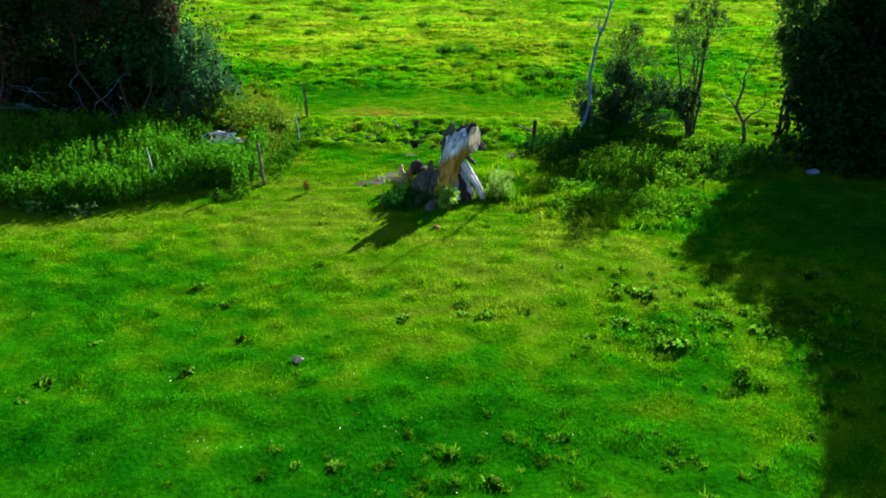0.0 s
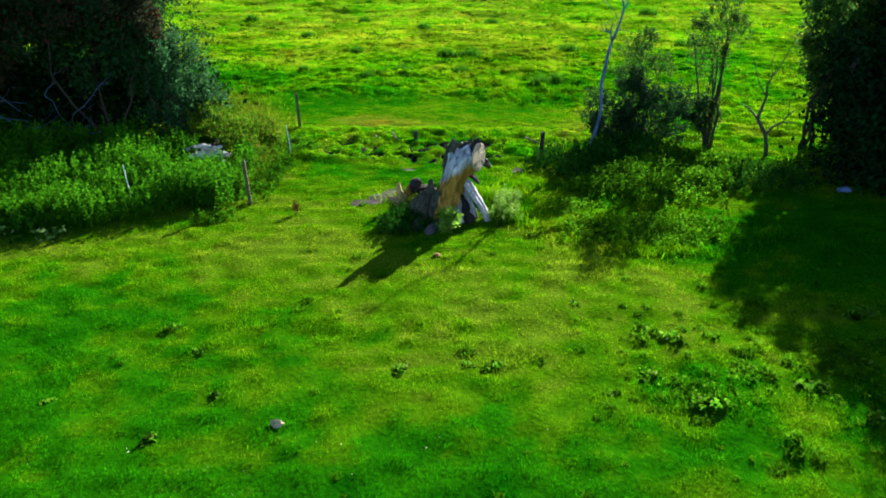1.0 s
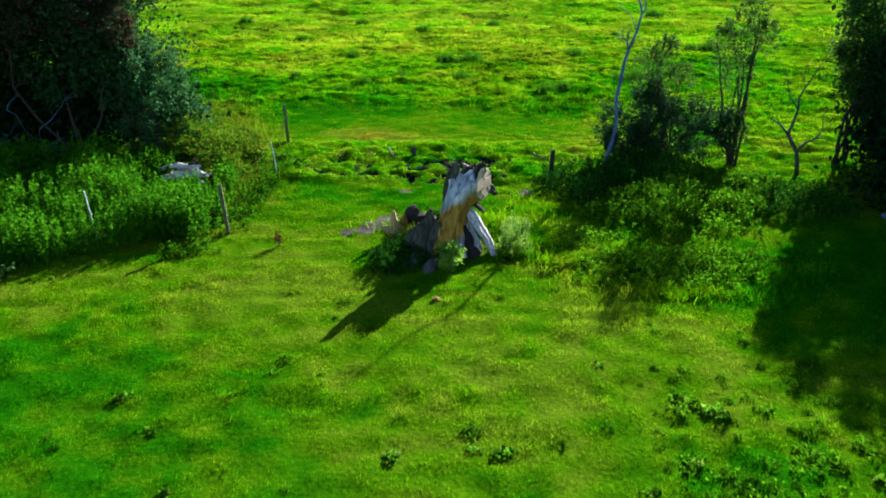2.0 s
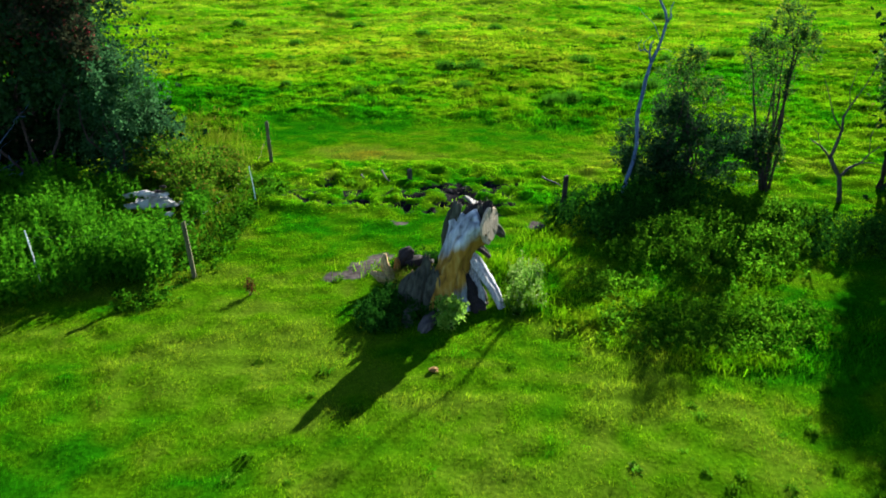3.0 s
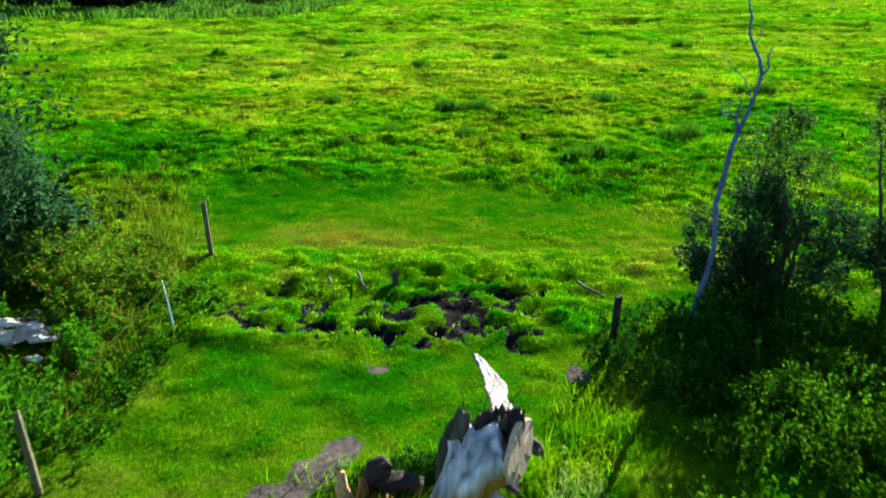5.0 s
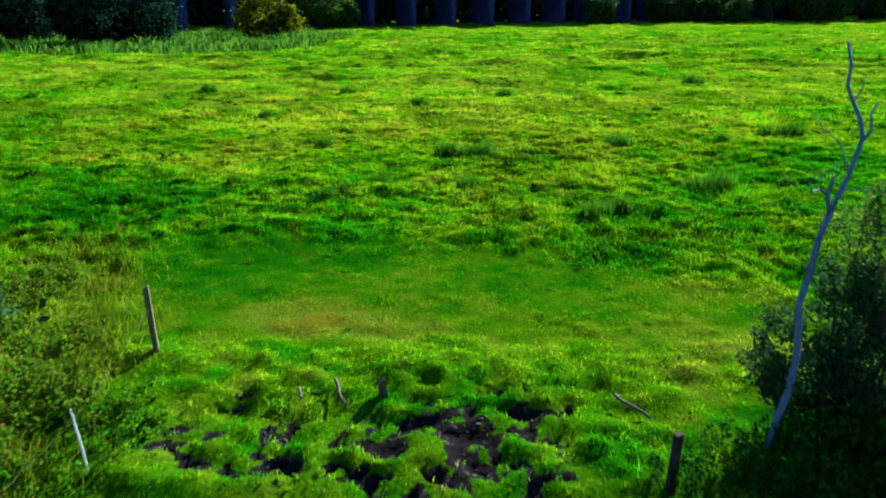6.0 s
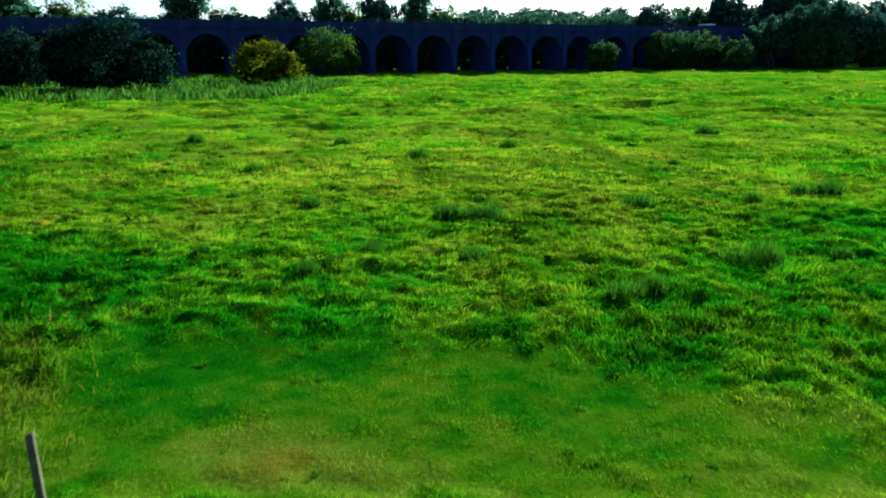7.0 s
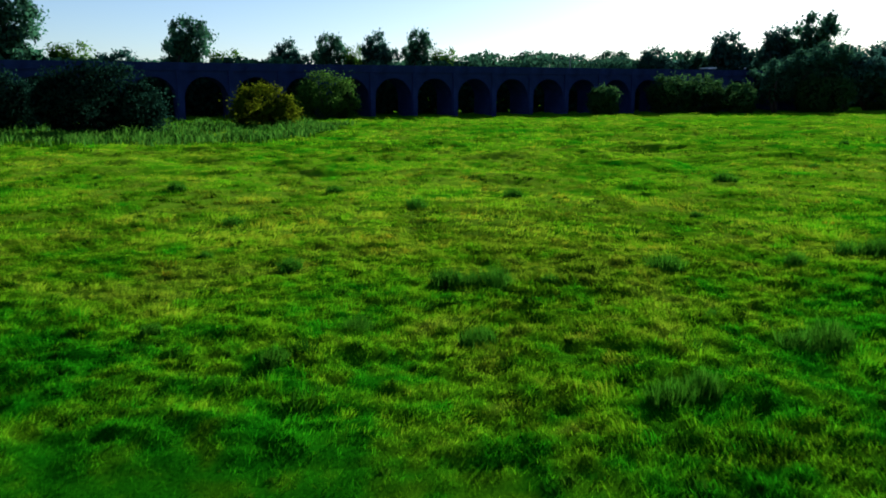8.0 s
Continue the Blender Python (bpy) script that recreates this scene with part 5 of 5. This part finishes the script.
def build_posts():
    fence_post("fence_post", "leaning grey-brown square wooden fence post in the grass", (-4.63, 18.62, ground_z(-4.63, 18.62)), 0.075, 1.08, (-4, -3), MAT_POST, "fence posts")
    fence_post("fence_post", "grey wooden fence post beside the grass track", (-4.68, 25.7, ground_z(-4.68, 25.7)), 0.09, 1.1, (-2.5, -2), MAT_POST, "fence posts")
    fence_post("fence_post", "short dark wooden post at the edge of the thicket", (2.72, 22.15, ground_z(2.72, 22.15)), 0.10, 0.82, (3, 0), MAT_CHAR, "fence posts")
    fence_post("fence_post", "rotted stub of a post in the mud", (-0.86, 24.4, ground_z(-0.86, 24.4)), 0.12, 0.3, (-4, 5), MAT_STUMP, "fence posts")
    for x, y, h in ((-4.36, 22.5, 0.85), (-7.28, 18.25, 1.05)):
        ob = thing("plastic_stake", "thin white plastic electric-fence stake", "stake", (x, y, ground_z(x, y)), group="plastic stakes")
        part("rod", array_mesh("rod", *tube_arrays([(0, 0, -0.1), (-0.04, 0, h * 0.5), (-0.09, 0, h)], [0.014, 0.013, 0.011], 8)), MAT_STAKE, ob)
    wires = [((-4.7, 18.6, 0.95), (-4.45, 22.5, 0.8)), ((-4.45, 22.5, 0.8), (-4.7, 25.7, 0.95)), ((-4.7, 18.6, 0.95), (-7.35, 18.35, 0.85))]
    for a, b in wires:
        mid = (Vector(a) + Vector(b)) / 2 - Vector((0, 0, 0.08))
        me = array_mesh("fence_wire", *tube_arrays([a, mid, b], [0.0005, 0.0005, 0.0005], 5))
        tagged(part("fence_wire", me, MAT_WIRE), "thin sagging fence wire between posts", "wire", group="fence wires")


def lump(size, seed, squash=(1, 1, 0.7), detail=2, jag=0.35):
    bm = bmesh.new()
    bmesh.ops.create_icosphere(bm, subdivisions=detail, radius=size)
    for v in bm.verts:
        v.co *= 1 + jag * noise.noise(v.co / size * 1.3 + Vector((seed, 0, 0)))
        v.co = Vector((v.co.x * squash[0], v.co.y * squash[1], v.co.z * squash[2]))
    return bm


def dock_mesh(n, seed):
    """A low heap of broad leaves, unit size."""
    rng = np.random.default_rng(seed)
    a, q = rng.uniform(0, 6.28, n), np.sqrt(rng.uniform(0, 1, n)) * rng.uniform(0.6, 1.1, n)
    z = 0.45 * (1 - q ** 2).clip(0.05) * rng.uniform(0.3, 1.1, n)
    return leaf_mesh("leaves", np.stack([np.cos(a) * q, np.sin(a) * q * 0.8, z], 1), 0.55, seed, 0.15, 2.0, True)


DOCKS = [(3.5, 9.95, 0.34), (2.88, 10.7, 0.24), (3.1, 12.1, 0.22), (3.5, 11.7, 0.26), (6.84, 12.6, 0.32), (4.57, 7.75, 0.16), (2.2, 12.95, 0.16), (0.33, 11.05, 0.16), (0.7, 10.95, 0.2), (-0.63, 10.9, 0.2), (-3.15, 10.35, 0.17), (-3.7, 11.5, 0.17), (-4.38, 12.3, 0.2), (-3.69, 9.35, 0.17), (-5.6, 9.1, 0.18), (-5.7, 8.6, 0.16), (-5.38, 10.2, 0.16), (-1.29, 7.2, 0.15), (0.55, 6.9, 0.16), (1.47, 7.75, 0.13), (-8.0, 13.5, 0.15), (-9.0, 16.3, 0.26), (-8.2, 16.4, 0.2), (5.0, 10.4, 0.26), (5.5, 9.6, 0.22), (4.4, 10.9, 0.2), (6.1, 11.0, 0.24), (2.3, 10.3, 0.14), (1.2, 17.0, 0.2)]


def build_docks():
    made = []
    for k in range(4):
        ob = tagged(new("dock_plant"), "broad-leaved dock rosette in the short grass", "plant", "docks in the pasture")
        part("rosette", dock_mesh((34, 46, 28, 52)[k], 70 + k), MAT_DOCK, ob)
        made.append(ob)
    for k, (x, y, s) in enumerate(DOCKS):
        m = pose(x, y, ground_z(x, y) - 0.01, 0, 0, 47 * k) @ Matrix.Diagonal((s, s * 0.7, s * 0.8, 1))
        if k < 4:
            made[k].matrix_basis = m
        else:
            copy_thing(made[k % 4], pose(x, y, ground_z(x, y) - 0.01, 0, 0, 47 * k) @ Matrix.Diagonal((s * (0.8 + 0.1 * (k % 5)) / made[k % 4].scale[0],) * 3 + (1,)))


RUSHES = [(0.1, 42.4, 0.55), (0.8, 42.6, 0.5), (1.5, 42.3, 0.7), (7.0, 44.4, 0.75), (11.5, 45.4, 0.5), (14.1, 47.0, 0.7), (14.9, 46.8, 0.75), (-2.0, 38.5, 0.5), (-1.4, 57.3, 0.7), (-8.9, 52.6, 0.55), (-4.8, 44.4, 0.5), (17.3, 67.8, 0.9), (3.7, 62.0, 0.6), (8.6, 37.4, 0.7), (7.9, 37.2, 0.6), (4.2, 34.2, 0.55), (4.9, 34.6, 0.5), (-15.1, 63.4, 0.7), (0.8, 37.4, 0.5), (-3.4, 36.0, 0.4)]


def build_rushes():
    made = []
    r = random.Random(19)
    more = []
    while len(more) < 16:
        y = 34 + 70 * r.random() ** 1.3
        x = r.uniform(-0.55, 0.6) * y
        more.append((x, y, r.uniform(0.18, 0.42) * (0.7 + y / 90)))
    for k in range(3):
        n = 520
        a, rad = RNG.uniform(0, 6.28, n), 0.5 * np.sqrt(RNG.uniform(0, 1, n))
        x, y = np.cos(a) * rad, np.sin(a) * rad
        ob = tagged(new("rush_clump"), "dark green clump of soft rush in the meadow", "rush clump", "rush clumps")
        part("tuft", blade_mesh("tuft", x, y, RNG.uniform(0.6, 1.1, n) * (1.1 - 0.9 * rad), np.full(n, 0.035), RNG.uniform(0.05, 0.4, n), z=np.full(n, -0.08)), MAT_RUSH, ob)
        made.append(ob)
    for k, (x, y, s) in enumerate(RUSHES + more):
        m = pose(x, y, ground_z(x, y), 0, 0, 61 * k)
        if k < 3:
            made[k].matrix_basis = m @ Matrix.Diagonal((s * 1.7, s * 1.3, s, 1))
        else:
            b = made[k % 3].scale
            copy_thing(made[k % 3], m @ Matrix.Diagonal((s * 1.7 / b[0], s * 1.3 / b[1], s / b[2], 1)))


def build_small():
    heap = thing("stone_heap", "heap of pale stones and rubble half sunk in the nettles", "stone heap", (-6.5, 21.9, 0.16))
    for k, (x, y, z, s) in enumerate([(-0.3, 0, 0.2, 0.4), (0.3, 0.1, 0.2, 0.38), (0.0, 0.3, 0.3, 0.36), (-0.25, 0.0, 0.6, 0.2), (-0.05, -0.1, 0.66, 0.17), (0.15, 0.05, 0.64, 0.16), (0.32, -0.1, 0.58, 0.17), (-0.5, 0.15, 0.52, 0.15), (0.5, -0.3, 0.42, 0.16), (0.62, -0.7, 0.2, 0.2), (-0.75, 0.4, 0.3, 0.25), (0.2, 0.2, 0.74, 0.1)]):
        p = part("stone", lump(s * 0.45, 5 + k, (1.35, 0.8, 0.55), 2, 1.3), MAT_CHAR if k in (5, 11) else MAT_STONE, heap)
        p.location = (0.9 * x, y, 0.62 * z)
    for x, y, s, mat, label in ((-2.14, 9.6, 0.065, MAT_TAN, "small pale stone on the grass"), (-0.14, 15.15, 0.055, MAT_OCHRE, "small brown clod on the grass")):
        st = tagged(part("stone", lump(s, x, (1.3, 0.9, 0.6), 2, 0.9), mat), label, "stone")
        st.location = (x, y, ground_z(x, y) + s * 0.3)
    sack = tagged(part("plastic_sack", lump(0.14, 3.3, (1.3, 0.8, 0.5)), MAT_SACK), "crumpled pale blue plastic sack in the shade", "sack")
    sack.location = (9.9, 19.3, ground_z(9.9, 19.3) + 0.07)
    # a dead dock stalk
    st = thing("dead_stalk", "rusty brown dead dock stalk standing in the grass", "plant", (-3.38, 17.75, ground_z(-3.38, 17.75)))
    rng = np.random.default_rng(5)
    part("stem", array_mesh("stem", *joined([limb((0, 0, -0.03), (dx, 0.02, h), 0.01, 0.004, k, 4, 0.2, 5)[0] for k, (dx, h) in enumerate(((0.02, 0.34), (-0.05, 0.3), (0.06, 0.28)))])), MAT_STRAW, st)
    part("seed_head", leaf_mesh("seed_head", np.array([0.01, 0, 0.18]) + rng.normal(size=(260, 3)) * np.array([0.045, 0.035, 0.08]), 0.035, 6), leaf_material("rusty_seed", (0.05, 0.022, 0.008), (0.12, 0.055, 0.015)), st)["kind"] = "stuff"
    # churned mud
    r = random.Random(8)
    pieces = []
    for cx, cy, rx, ry in MUD_SPOTS[:6]:
        for _ in range(60):
            x, y, s = cx + r.gauss(0, 0.55) * rx, cy + r.gauss(0, 0.55) * ry, r.uniform(0.01, 0.035)
            if mud_of(np.array([x]), np.array([y]))[0] < 0.5:
                continue
            bm = lump(s, r.uniform(0, 99), (1.5, 1, 0.45), 1, 1.2)
            pieces.append((np.array([tuple(v.co + Vector((x, y, ground_z(x, y)))) for v in bm.verts]), np.array([[v.index for v in f.verts] for f in bm.faces])))
            bm.free()
    tagged(part("mud_clods", array_mesh("mud_clods", *joined(pieces), True), MAT_MUD), "churned black mud clods in the wet hollow", "mud", kind="stuff")
    for k, (a, b, s) in enumerate([((-1.6, 24.6, 0.12), (-1.35, 24.0, 0.1), 0.028), ((2.5, 24.2, 0.12), (2.9, 23.7, 0.06), 0.028), ((-2.1, 24.4, 0.08), (-2.0, 24.1, 0.16), 0.025)]):
        a, b = Vector(a) + Vector((0, 0, ground_z(a[0], a[1]))), Vector(b) + Vector((0, 0, ground_z(b[0], b[1])))
        tagged(part("broken_branch", array_mesh("broken_branch", *limb(a, b, s, s * 0.6, 40 + k, 5, 0.3, 7)[0], True), MAT_GREYBARK), "short grey broken branch in the wet grass", "branch", "broken branches")


def build_extras():
    """Daisies in the sward, a pale-leaved plant, and bare branches in the hollow under the hawthorns."""
    rng = np.random.default_rng(77)
    n = 80
    x, y = rng.normal(-2.2, 2.2, n), rng.normal(7.8, 1.0, n)
    me = leaf_mesh("daisies", np.stack([x, y, height_of(x, y) + rng.uniform(0.03, 0.07, n)], 1), 0.015, 78, 0.0, 1.1)
    tagged(part("daisies", me, MAT_DAISY), "tiny white daisies scattered in the short grass", "flowers", kind="stuff")
    for x, y, k in ((-9.5, 16.45, 1), (-8.3, 16.3, 2)):
        ob = thing("pale_plant", "low plant with pale grey-green leaves in the grass", "plant", (x, y, ground_z(x, y)), group="pale plants")
        part("rosette", leaf_mesh("rosette", np.stack([rng.normal(0, 0.16, 40), rng.normal(0, 0.1, 40), rng.uniform(0.03, 0.28, 40)], 1), 0.1, 80 + k, 0.1, 1.6), MAT_PALE, ob)["kind"] = "stuff"
    r = random.Random(41)
    for k in range(9):
        a = Vector((r.uniform(-14, -9.2), r.uniform(22.6, 23.6), r.uniform(0.4, 2.2)))
        b = a + Vector((r.uniform(-1.2, 1.4), r.uniform(-0.5, 0.3), r.uniform(-0.5, 0.9)))
        root = Vector((-11.5, 24.6, 0.3))
        pieces = [limb(root, a, 0.016, 0.010, 300 + k, 6, 0.4, 5)[0], limb(a, b, 0.010, 0.004, 320 + k, 6, 0.6, 5)[0], limb(a.lerp(b, 0.5), b + Vector((0.2, -0.1, 0.35)), 0.005, 0.002, 340 + k, 4, 0.5, 4)[0]]
        tagged(part("bare_branch", array_mesh("bare_branch", *joined(pieces), True), MAT_SILVER), "bare grey branch in the dark hollow of the hedge", "branch", "bare hedge branches")


build_extras()
build_posts()
build_docks()
build_rushes()
build_small()


# ---- the far side of the meadow ----
def viaduct_bay(bay, pier, crown, top, depth):
    """One bay: half a pier each side, a round arch through the full depth, and the wall over it."""
    bm = bmesh.new()
    r, h = (bay - pier) / 2, bay / 2
    spring = crown - r
    arc = [(-r, 0.0)] + [(r * math.cos(math.pi - math.pi * k / 16), spring + r * math.sin(math.pi * k / 16)) for k in range(17)] + [(r, 0.0)]
    for side, y in ((0, -depth / 2), (1, depth / 2)):
        v = [bm.verts.new((x, y, z)) for x, z in arc]
        cap = [bm.verts.new((x, y, top)) for x, z in arc]
        e = [bm.verts.new((s * h, y, z)) for s in (-1, 1) for z in (0, top)]
        for k in range(1, len(arc) - 2):
            bm.faces.new((v[k], v[k + 1], cap[k + 1], cap[k]) if not side else (cap[k], cap[k + 1], v[k + 1], v[k]))
        for f in ((e[0], v[0], v[1], cap[1], e[1]), (v[-1], e[2], e[3], cap[-2], v[-2])):
            bm.faces.new(f if not side else f[::-1])
        for w in (cap[0], cap[-1]):
            bm.verts.remove(w)
    bm.verts.ensure_lookup_table()
    for k in range(len(arc) - 1):
        (x0, z0), (x1, z1) = arc[k], arc[k + 1]
        q = [bm.verts.new(c) for c in ((x0, -depth / 2, z0), (x1, -depth / 2, z1), (x1, depth / 2, z1), (x0, depth / 2, z0))]
        bm.faces.new(q[::-1])
    q = [bm.verts.new(c) for c in ((-h, -depth / 2, top), (h, -depth / 2, top), (h, depth / 2, top), (-h, depth / 2, top))]
    bm.faces.new(q)
    bmesh.ops.recalc_face_normals(bm, faces=bm.faces[:])
    return bm


def box(x0, x1, y0, y1, z0, z1):
    bm = bmesh.new()
    bmesh.ops.create_cube(bm, size=1)
    for v in bm.verts:
        v.co = Vector((x0 if v.co.x < 0 else x1, y0 if v.co.y < 0 else y1, z0 if v.co.z < 0 else z1))
    return bm


def build_viaduct():
    ob = thing("viaduct", "long dark brick railway viaduct with round arches across the meadow", "viaduct", (0, 199, 0), 24.0)
    bay, first = 9.85, -14.65
    kit = {}
    for k in range(-12, 13):
        s = first + bay * k
        for name, make, z in (("arch", lambda: viaduct_bay(bay, 1.5, 8.4, 9.9, 8.6), 0), ("parapet", lambda: box(-bay / 2, bay / 2, -4.5, -4.1, 9.9, 11.1), 0), ("string_course", lambda: box(-bay / 2, bay / 2, -4.62, -4.3, 9.55, 9.88), 0), ("pilaster", lambda: box(-bay / 2 - 0.55, -bay / 2 + 0.55, -4.75, -4.31, -0.2, 9.5), 0)):
            if name not in kit:
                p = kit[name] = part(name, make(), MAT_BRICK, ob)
            else:
                p = new(name, kit[name].data)
                p.parent = ob
            p.location = (s, 0, z)
    mast = thing("signal_mast", "thin signal mast on the viaduct", "mast", (30.5, 212.5, 9.9))
    part("pole", array_mesh("pole", *tube_arrays([(0, 0, 0), (0, 0, 5.0)], [0.16, 0.12], 8)), MAT_WIRE, mast)
    shed = thing("long_shed", "long low building with a pale roof behind the bushes", "building", (86, 262, 0), 5)
    part("wall", box(-5.9, 5.9, -3, 3, -0.3, 12.3), MAT_BRICK, shed)
    part("roof", box(-6.2, 6.2, -3.3, 3.3, 12.3, 12.75), MAT_ROOF, shed)


def far_tree(seed, material, label, name="broadleaf_tree"):
    """A big tree, ten metres high, to be placed at its true size."""
    r = random.Random(seed)
    shapes = [(r.uniform(-1, 1) * 2.0, r.uniform(-1, 1) * 1.6, r.uniform(4.2, 7.6), r.uniform(1.5, 2.6), r.uniform(1.5, 2.4), r.uniform(1.4, 2.3)) for _ in range(7)]
    shapes.append((0, 0, 7.3, 2.4, 2.2, 2.2))
    shapes.append((0, 0, 3.4, 2.8, 2.4, 2.2))
    return bushy(name, label, "tree", (0, 0, 0), shapes, 11000, 0.4, material, 4, seed, "trees behind the viaduct", 150, 0.17, 0.35, stem_r=0.28, wild=0.22, rounded=True)


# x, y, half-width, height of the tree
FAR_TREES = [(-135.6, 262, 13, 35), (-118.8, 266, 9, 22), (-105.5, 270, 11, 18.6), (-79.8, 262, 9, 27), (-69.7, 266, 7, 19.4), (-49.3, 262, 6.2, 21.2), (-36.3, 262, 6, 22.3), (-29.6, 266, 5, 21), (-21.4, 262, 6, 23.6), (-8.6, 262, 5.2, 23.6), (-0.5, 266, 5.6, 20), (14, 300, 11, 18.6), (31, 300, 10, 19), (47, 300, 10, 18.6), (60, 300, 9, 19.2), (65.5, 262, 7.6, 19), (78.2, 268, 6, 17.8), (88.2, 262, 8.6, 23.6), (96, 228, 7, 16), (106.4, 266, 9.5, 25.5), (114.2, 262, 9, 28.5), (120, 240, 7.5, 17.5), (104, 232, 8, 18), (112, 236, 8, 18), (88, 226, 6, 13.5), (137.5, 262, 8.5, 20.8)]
# x, y, half-width, half-depth, height
BUSHES = [(-43.5, 117, 9.2, 6.5, 9.0), (-61, 128, 5, 5, 8.4), (-27.9, 136.9, 6.0, 4.8, 6.9), (-24.5, 176, 7.8, 6, 9.5), (37.0, 201, 4.5, 3.5, 7.1), (55.7, 212.5, 6.8, 5, 10.3), (64.9, 215.3, 6.6, 5, 10.1), (72.3, 210.4, 5.0, 4, 8.0), (95, 221, 4.8, 4.5, 10.0), (103.5, 226, 5.5, 5, 10.2), (124, 238, 6.2, 5, 8.9)]


def build_far():
    kinds = [far_tree(101, MAT_HAZETREE, "tall broadleaf tree beyond the viaduct, leaves coloured blue for haze"), far_tree(102, MAT_WILLOW, "tall feathery green tree beyond the viaduct"), far_tree(103, MAT_HAZEDARK, "tall dark round-headed tree beyond the viaduct")]
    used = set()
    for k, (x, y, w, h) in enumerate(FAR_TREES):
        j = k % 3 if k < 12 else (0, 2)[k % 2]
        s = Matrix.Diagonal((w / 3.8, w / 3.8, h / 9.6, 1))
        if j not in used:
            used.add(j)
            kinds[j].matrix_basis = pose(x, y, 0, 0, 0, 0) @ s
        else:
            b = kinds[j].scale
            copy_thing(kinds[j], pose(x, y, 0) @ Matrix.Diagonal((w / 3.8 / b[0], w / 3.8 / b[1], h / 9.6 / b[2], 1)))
    looks = {0: (MAT_SHADEWILLOW, "big dark rounded sallow bush at the meadow edge"), 1: (MAT_SHADEWILLOW, "dark sallow bush at the meadow edge"), 2: (MAT_GOLD, "yellowing rounded sallow bush"), 3: (MAT_WILLOW, "green rounded willow bush before the viaduct")}
    for k, (x, y, w, d, h) in enumerate(BUSHES):
        mat, label = looks.get(k, (MAT_MEADOWBUSH, "dark green rounded bush before the viaduct"))
        r = random.Random(200 + k)
        shapes = [(0, 0, h * 0.42, w * 0.8, d * 0.8, h * 0.52)] + [(r.uniform(-0.6, 0.6) * w, r.uniform(-0.5, 0.5) * d, h * r.uniform(0.2, 0.55), w * r.uniform(0.25, 0.38), d * 0.4, h * r.uniform(0.2, 0.3)) for _ in range(6)]
        bushy("sallow_bush", label, "bush", (x, y, 0), shapes, 40000 if k == 0 else 15000, 0.4 if k < 4 else 0.48, mat, 5, 210 + k, "bushes across the meadow", 300, 0.12, 0.7, stem_r=0.15, wild=0.08, rounded=True)
    # the wood behind the arches
    rng = np.random.default_rng(9)
    n = 75000
    s, q = rng.uniform(-160, 190, n), rng.uniform(12, 30, n)
    c = rng.uniform(0, 1, n)
    topz = 11.0 + 4 * (vnoise(s, q, 9, 81) - 0.5) + 3 * (vnoise(s, q, 4, 82) - 0.5)
    ca, sa = math.cos(radians(24)), math.sin(radians(24))
    places = np.stack([s * ca - q * sa, 199 + s * sa + q * ca, np.maximum(topz * c ** 0.8, 0.3)], 1)
    # near-black leaves fill the arch openings with painted shade
    tagged(part("woodland", leaf_mesh("woodland", places, 1.5, 91), MAT_SHADEWILLOW), "wood behind the viaduct arches, coloured dark for their shade", "woodland", kind="stuff")
    # the long low line of trees beyond the viaduct
    n = 60000
    x, y = rng.uniform(-150, 150, n), rng.uniform(268, 330, n)
    top = 14.6 + 5.5 * (vnoise(x, y * 0.2, 11, 83) - 0.4) + 3.5 * (vnoise(x, y * 0.3, 4, 84) - 0.5) + 1.4 * smooth(-20, 10, x)
    z = np.maximum(top * rng.uniform(0, 1, n) ** 0.3, 0.3)
    me = leaf_mesh("tree_line", np.stack([x, y, z], 1), 1.1, 92, middle=(0, 300, -10))
    tagged(part("tree_line", me, MAT_HAZETREE), "long low line of feathery trees beyond the viaduct", "woodland", kind="stuff")
    # reeds by the sallows
    n = 26000
    x, y = RNG.uniform(-62, -12, n), RNG.uniform(88, 150, n)
    ok = (smooth(0, 6, y - (92 + 0.9 * (x + 25) * (x > -25) + 0.2 * np.abs(x + 30))) * smooth(0, 4, -17 + 0.06 * (y - 100) - x)) > RNG.uniform(0, 1, n)
    x, y = x[ok], y[ok]
    n = len(x)
    me = blade_mesh("reeds", x, y, RNG.uniform(0.35, 1.4, n) * (0.2 + 1.2 * vnoise(x, y, 3, 71)), RNG.uniform(0.08, 0.18, n), RNG.uniform(0.1, 0.45, n), 0.6)
    tagged(part("reed_bed", me, MAT_REED), "tall blue-green reeds beside the sallow bushes", "reeds", kind="stuff")


build_viaduct()
build_far()
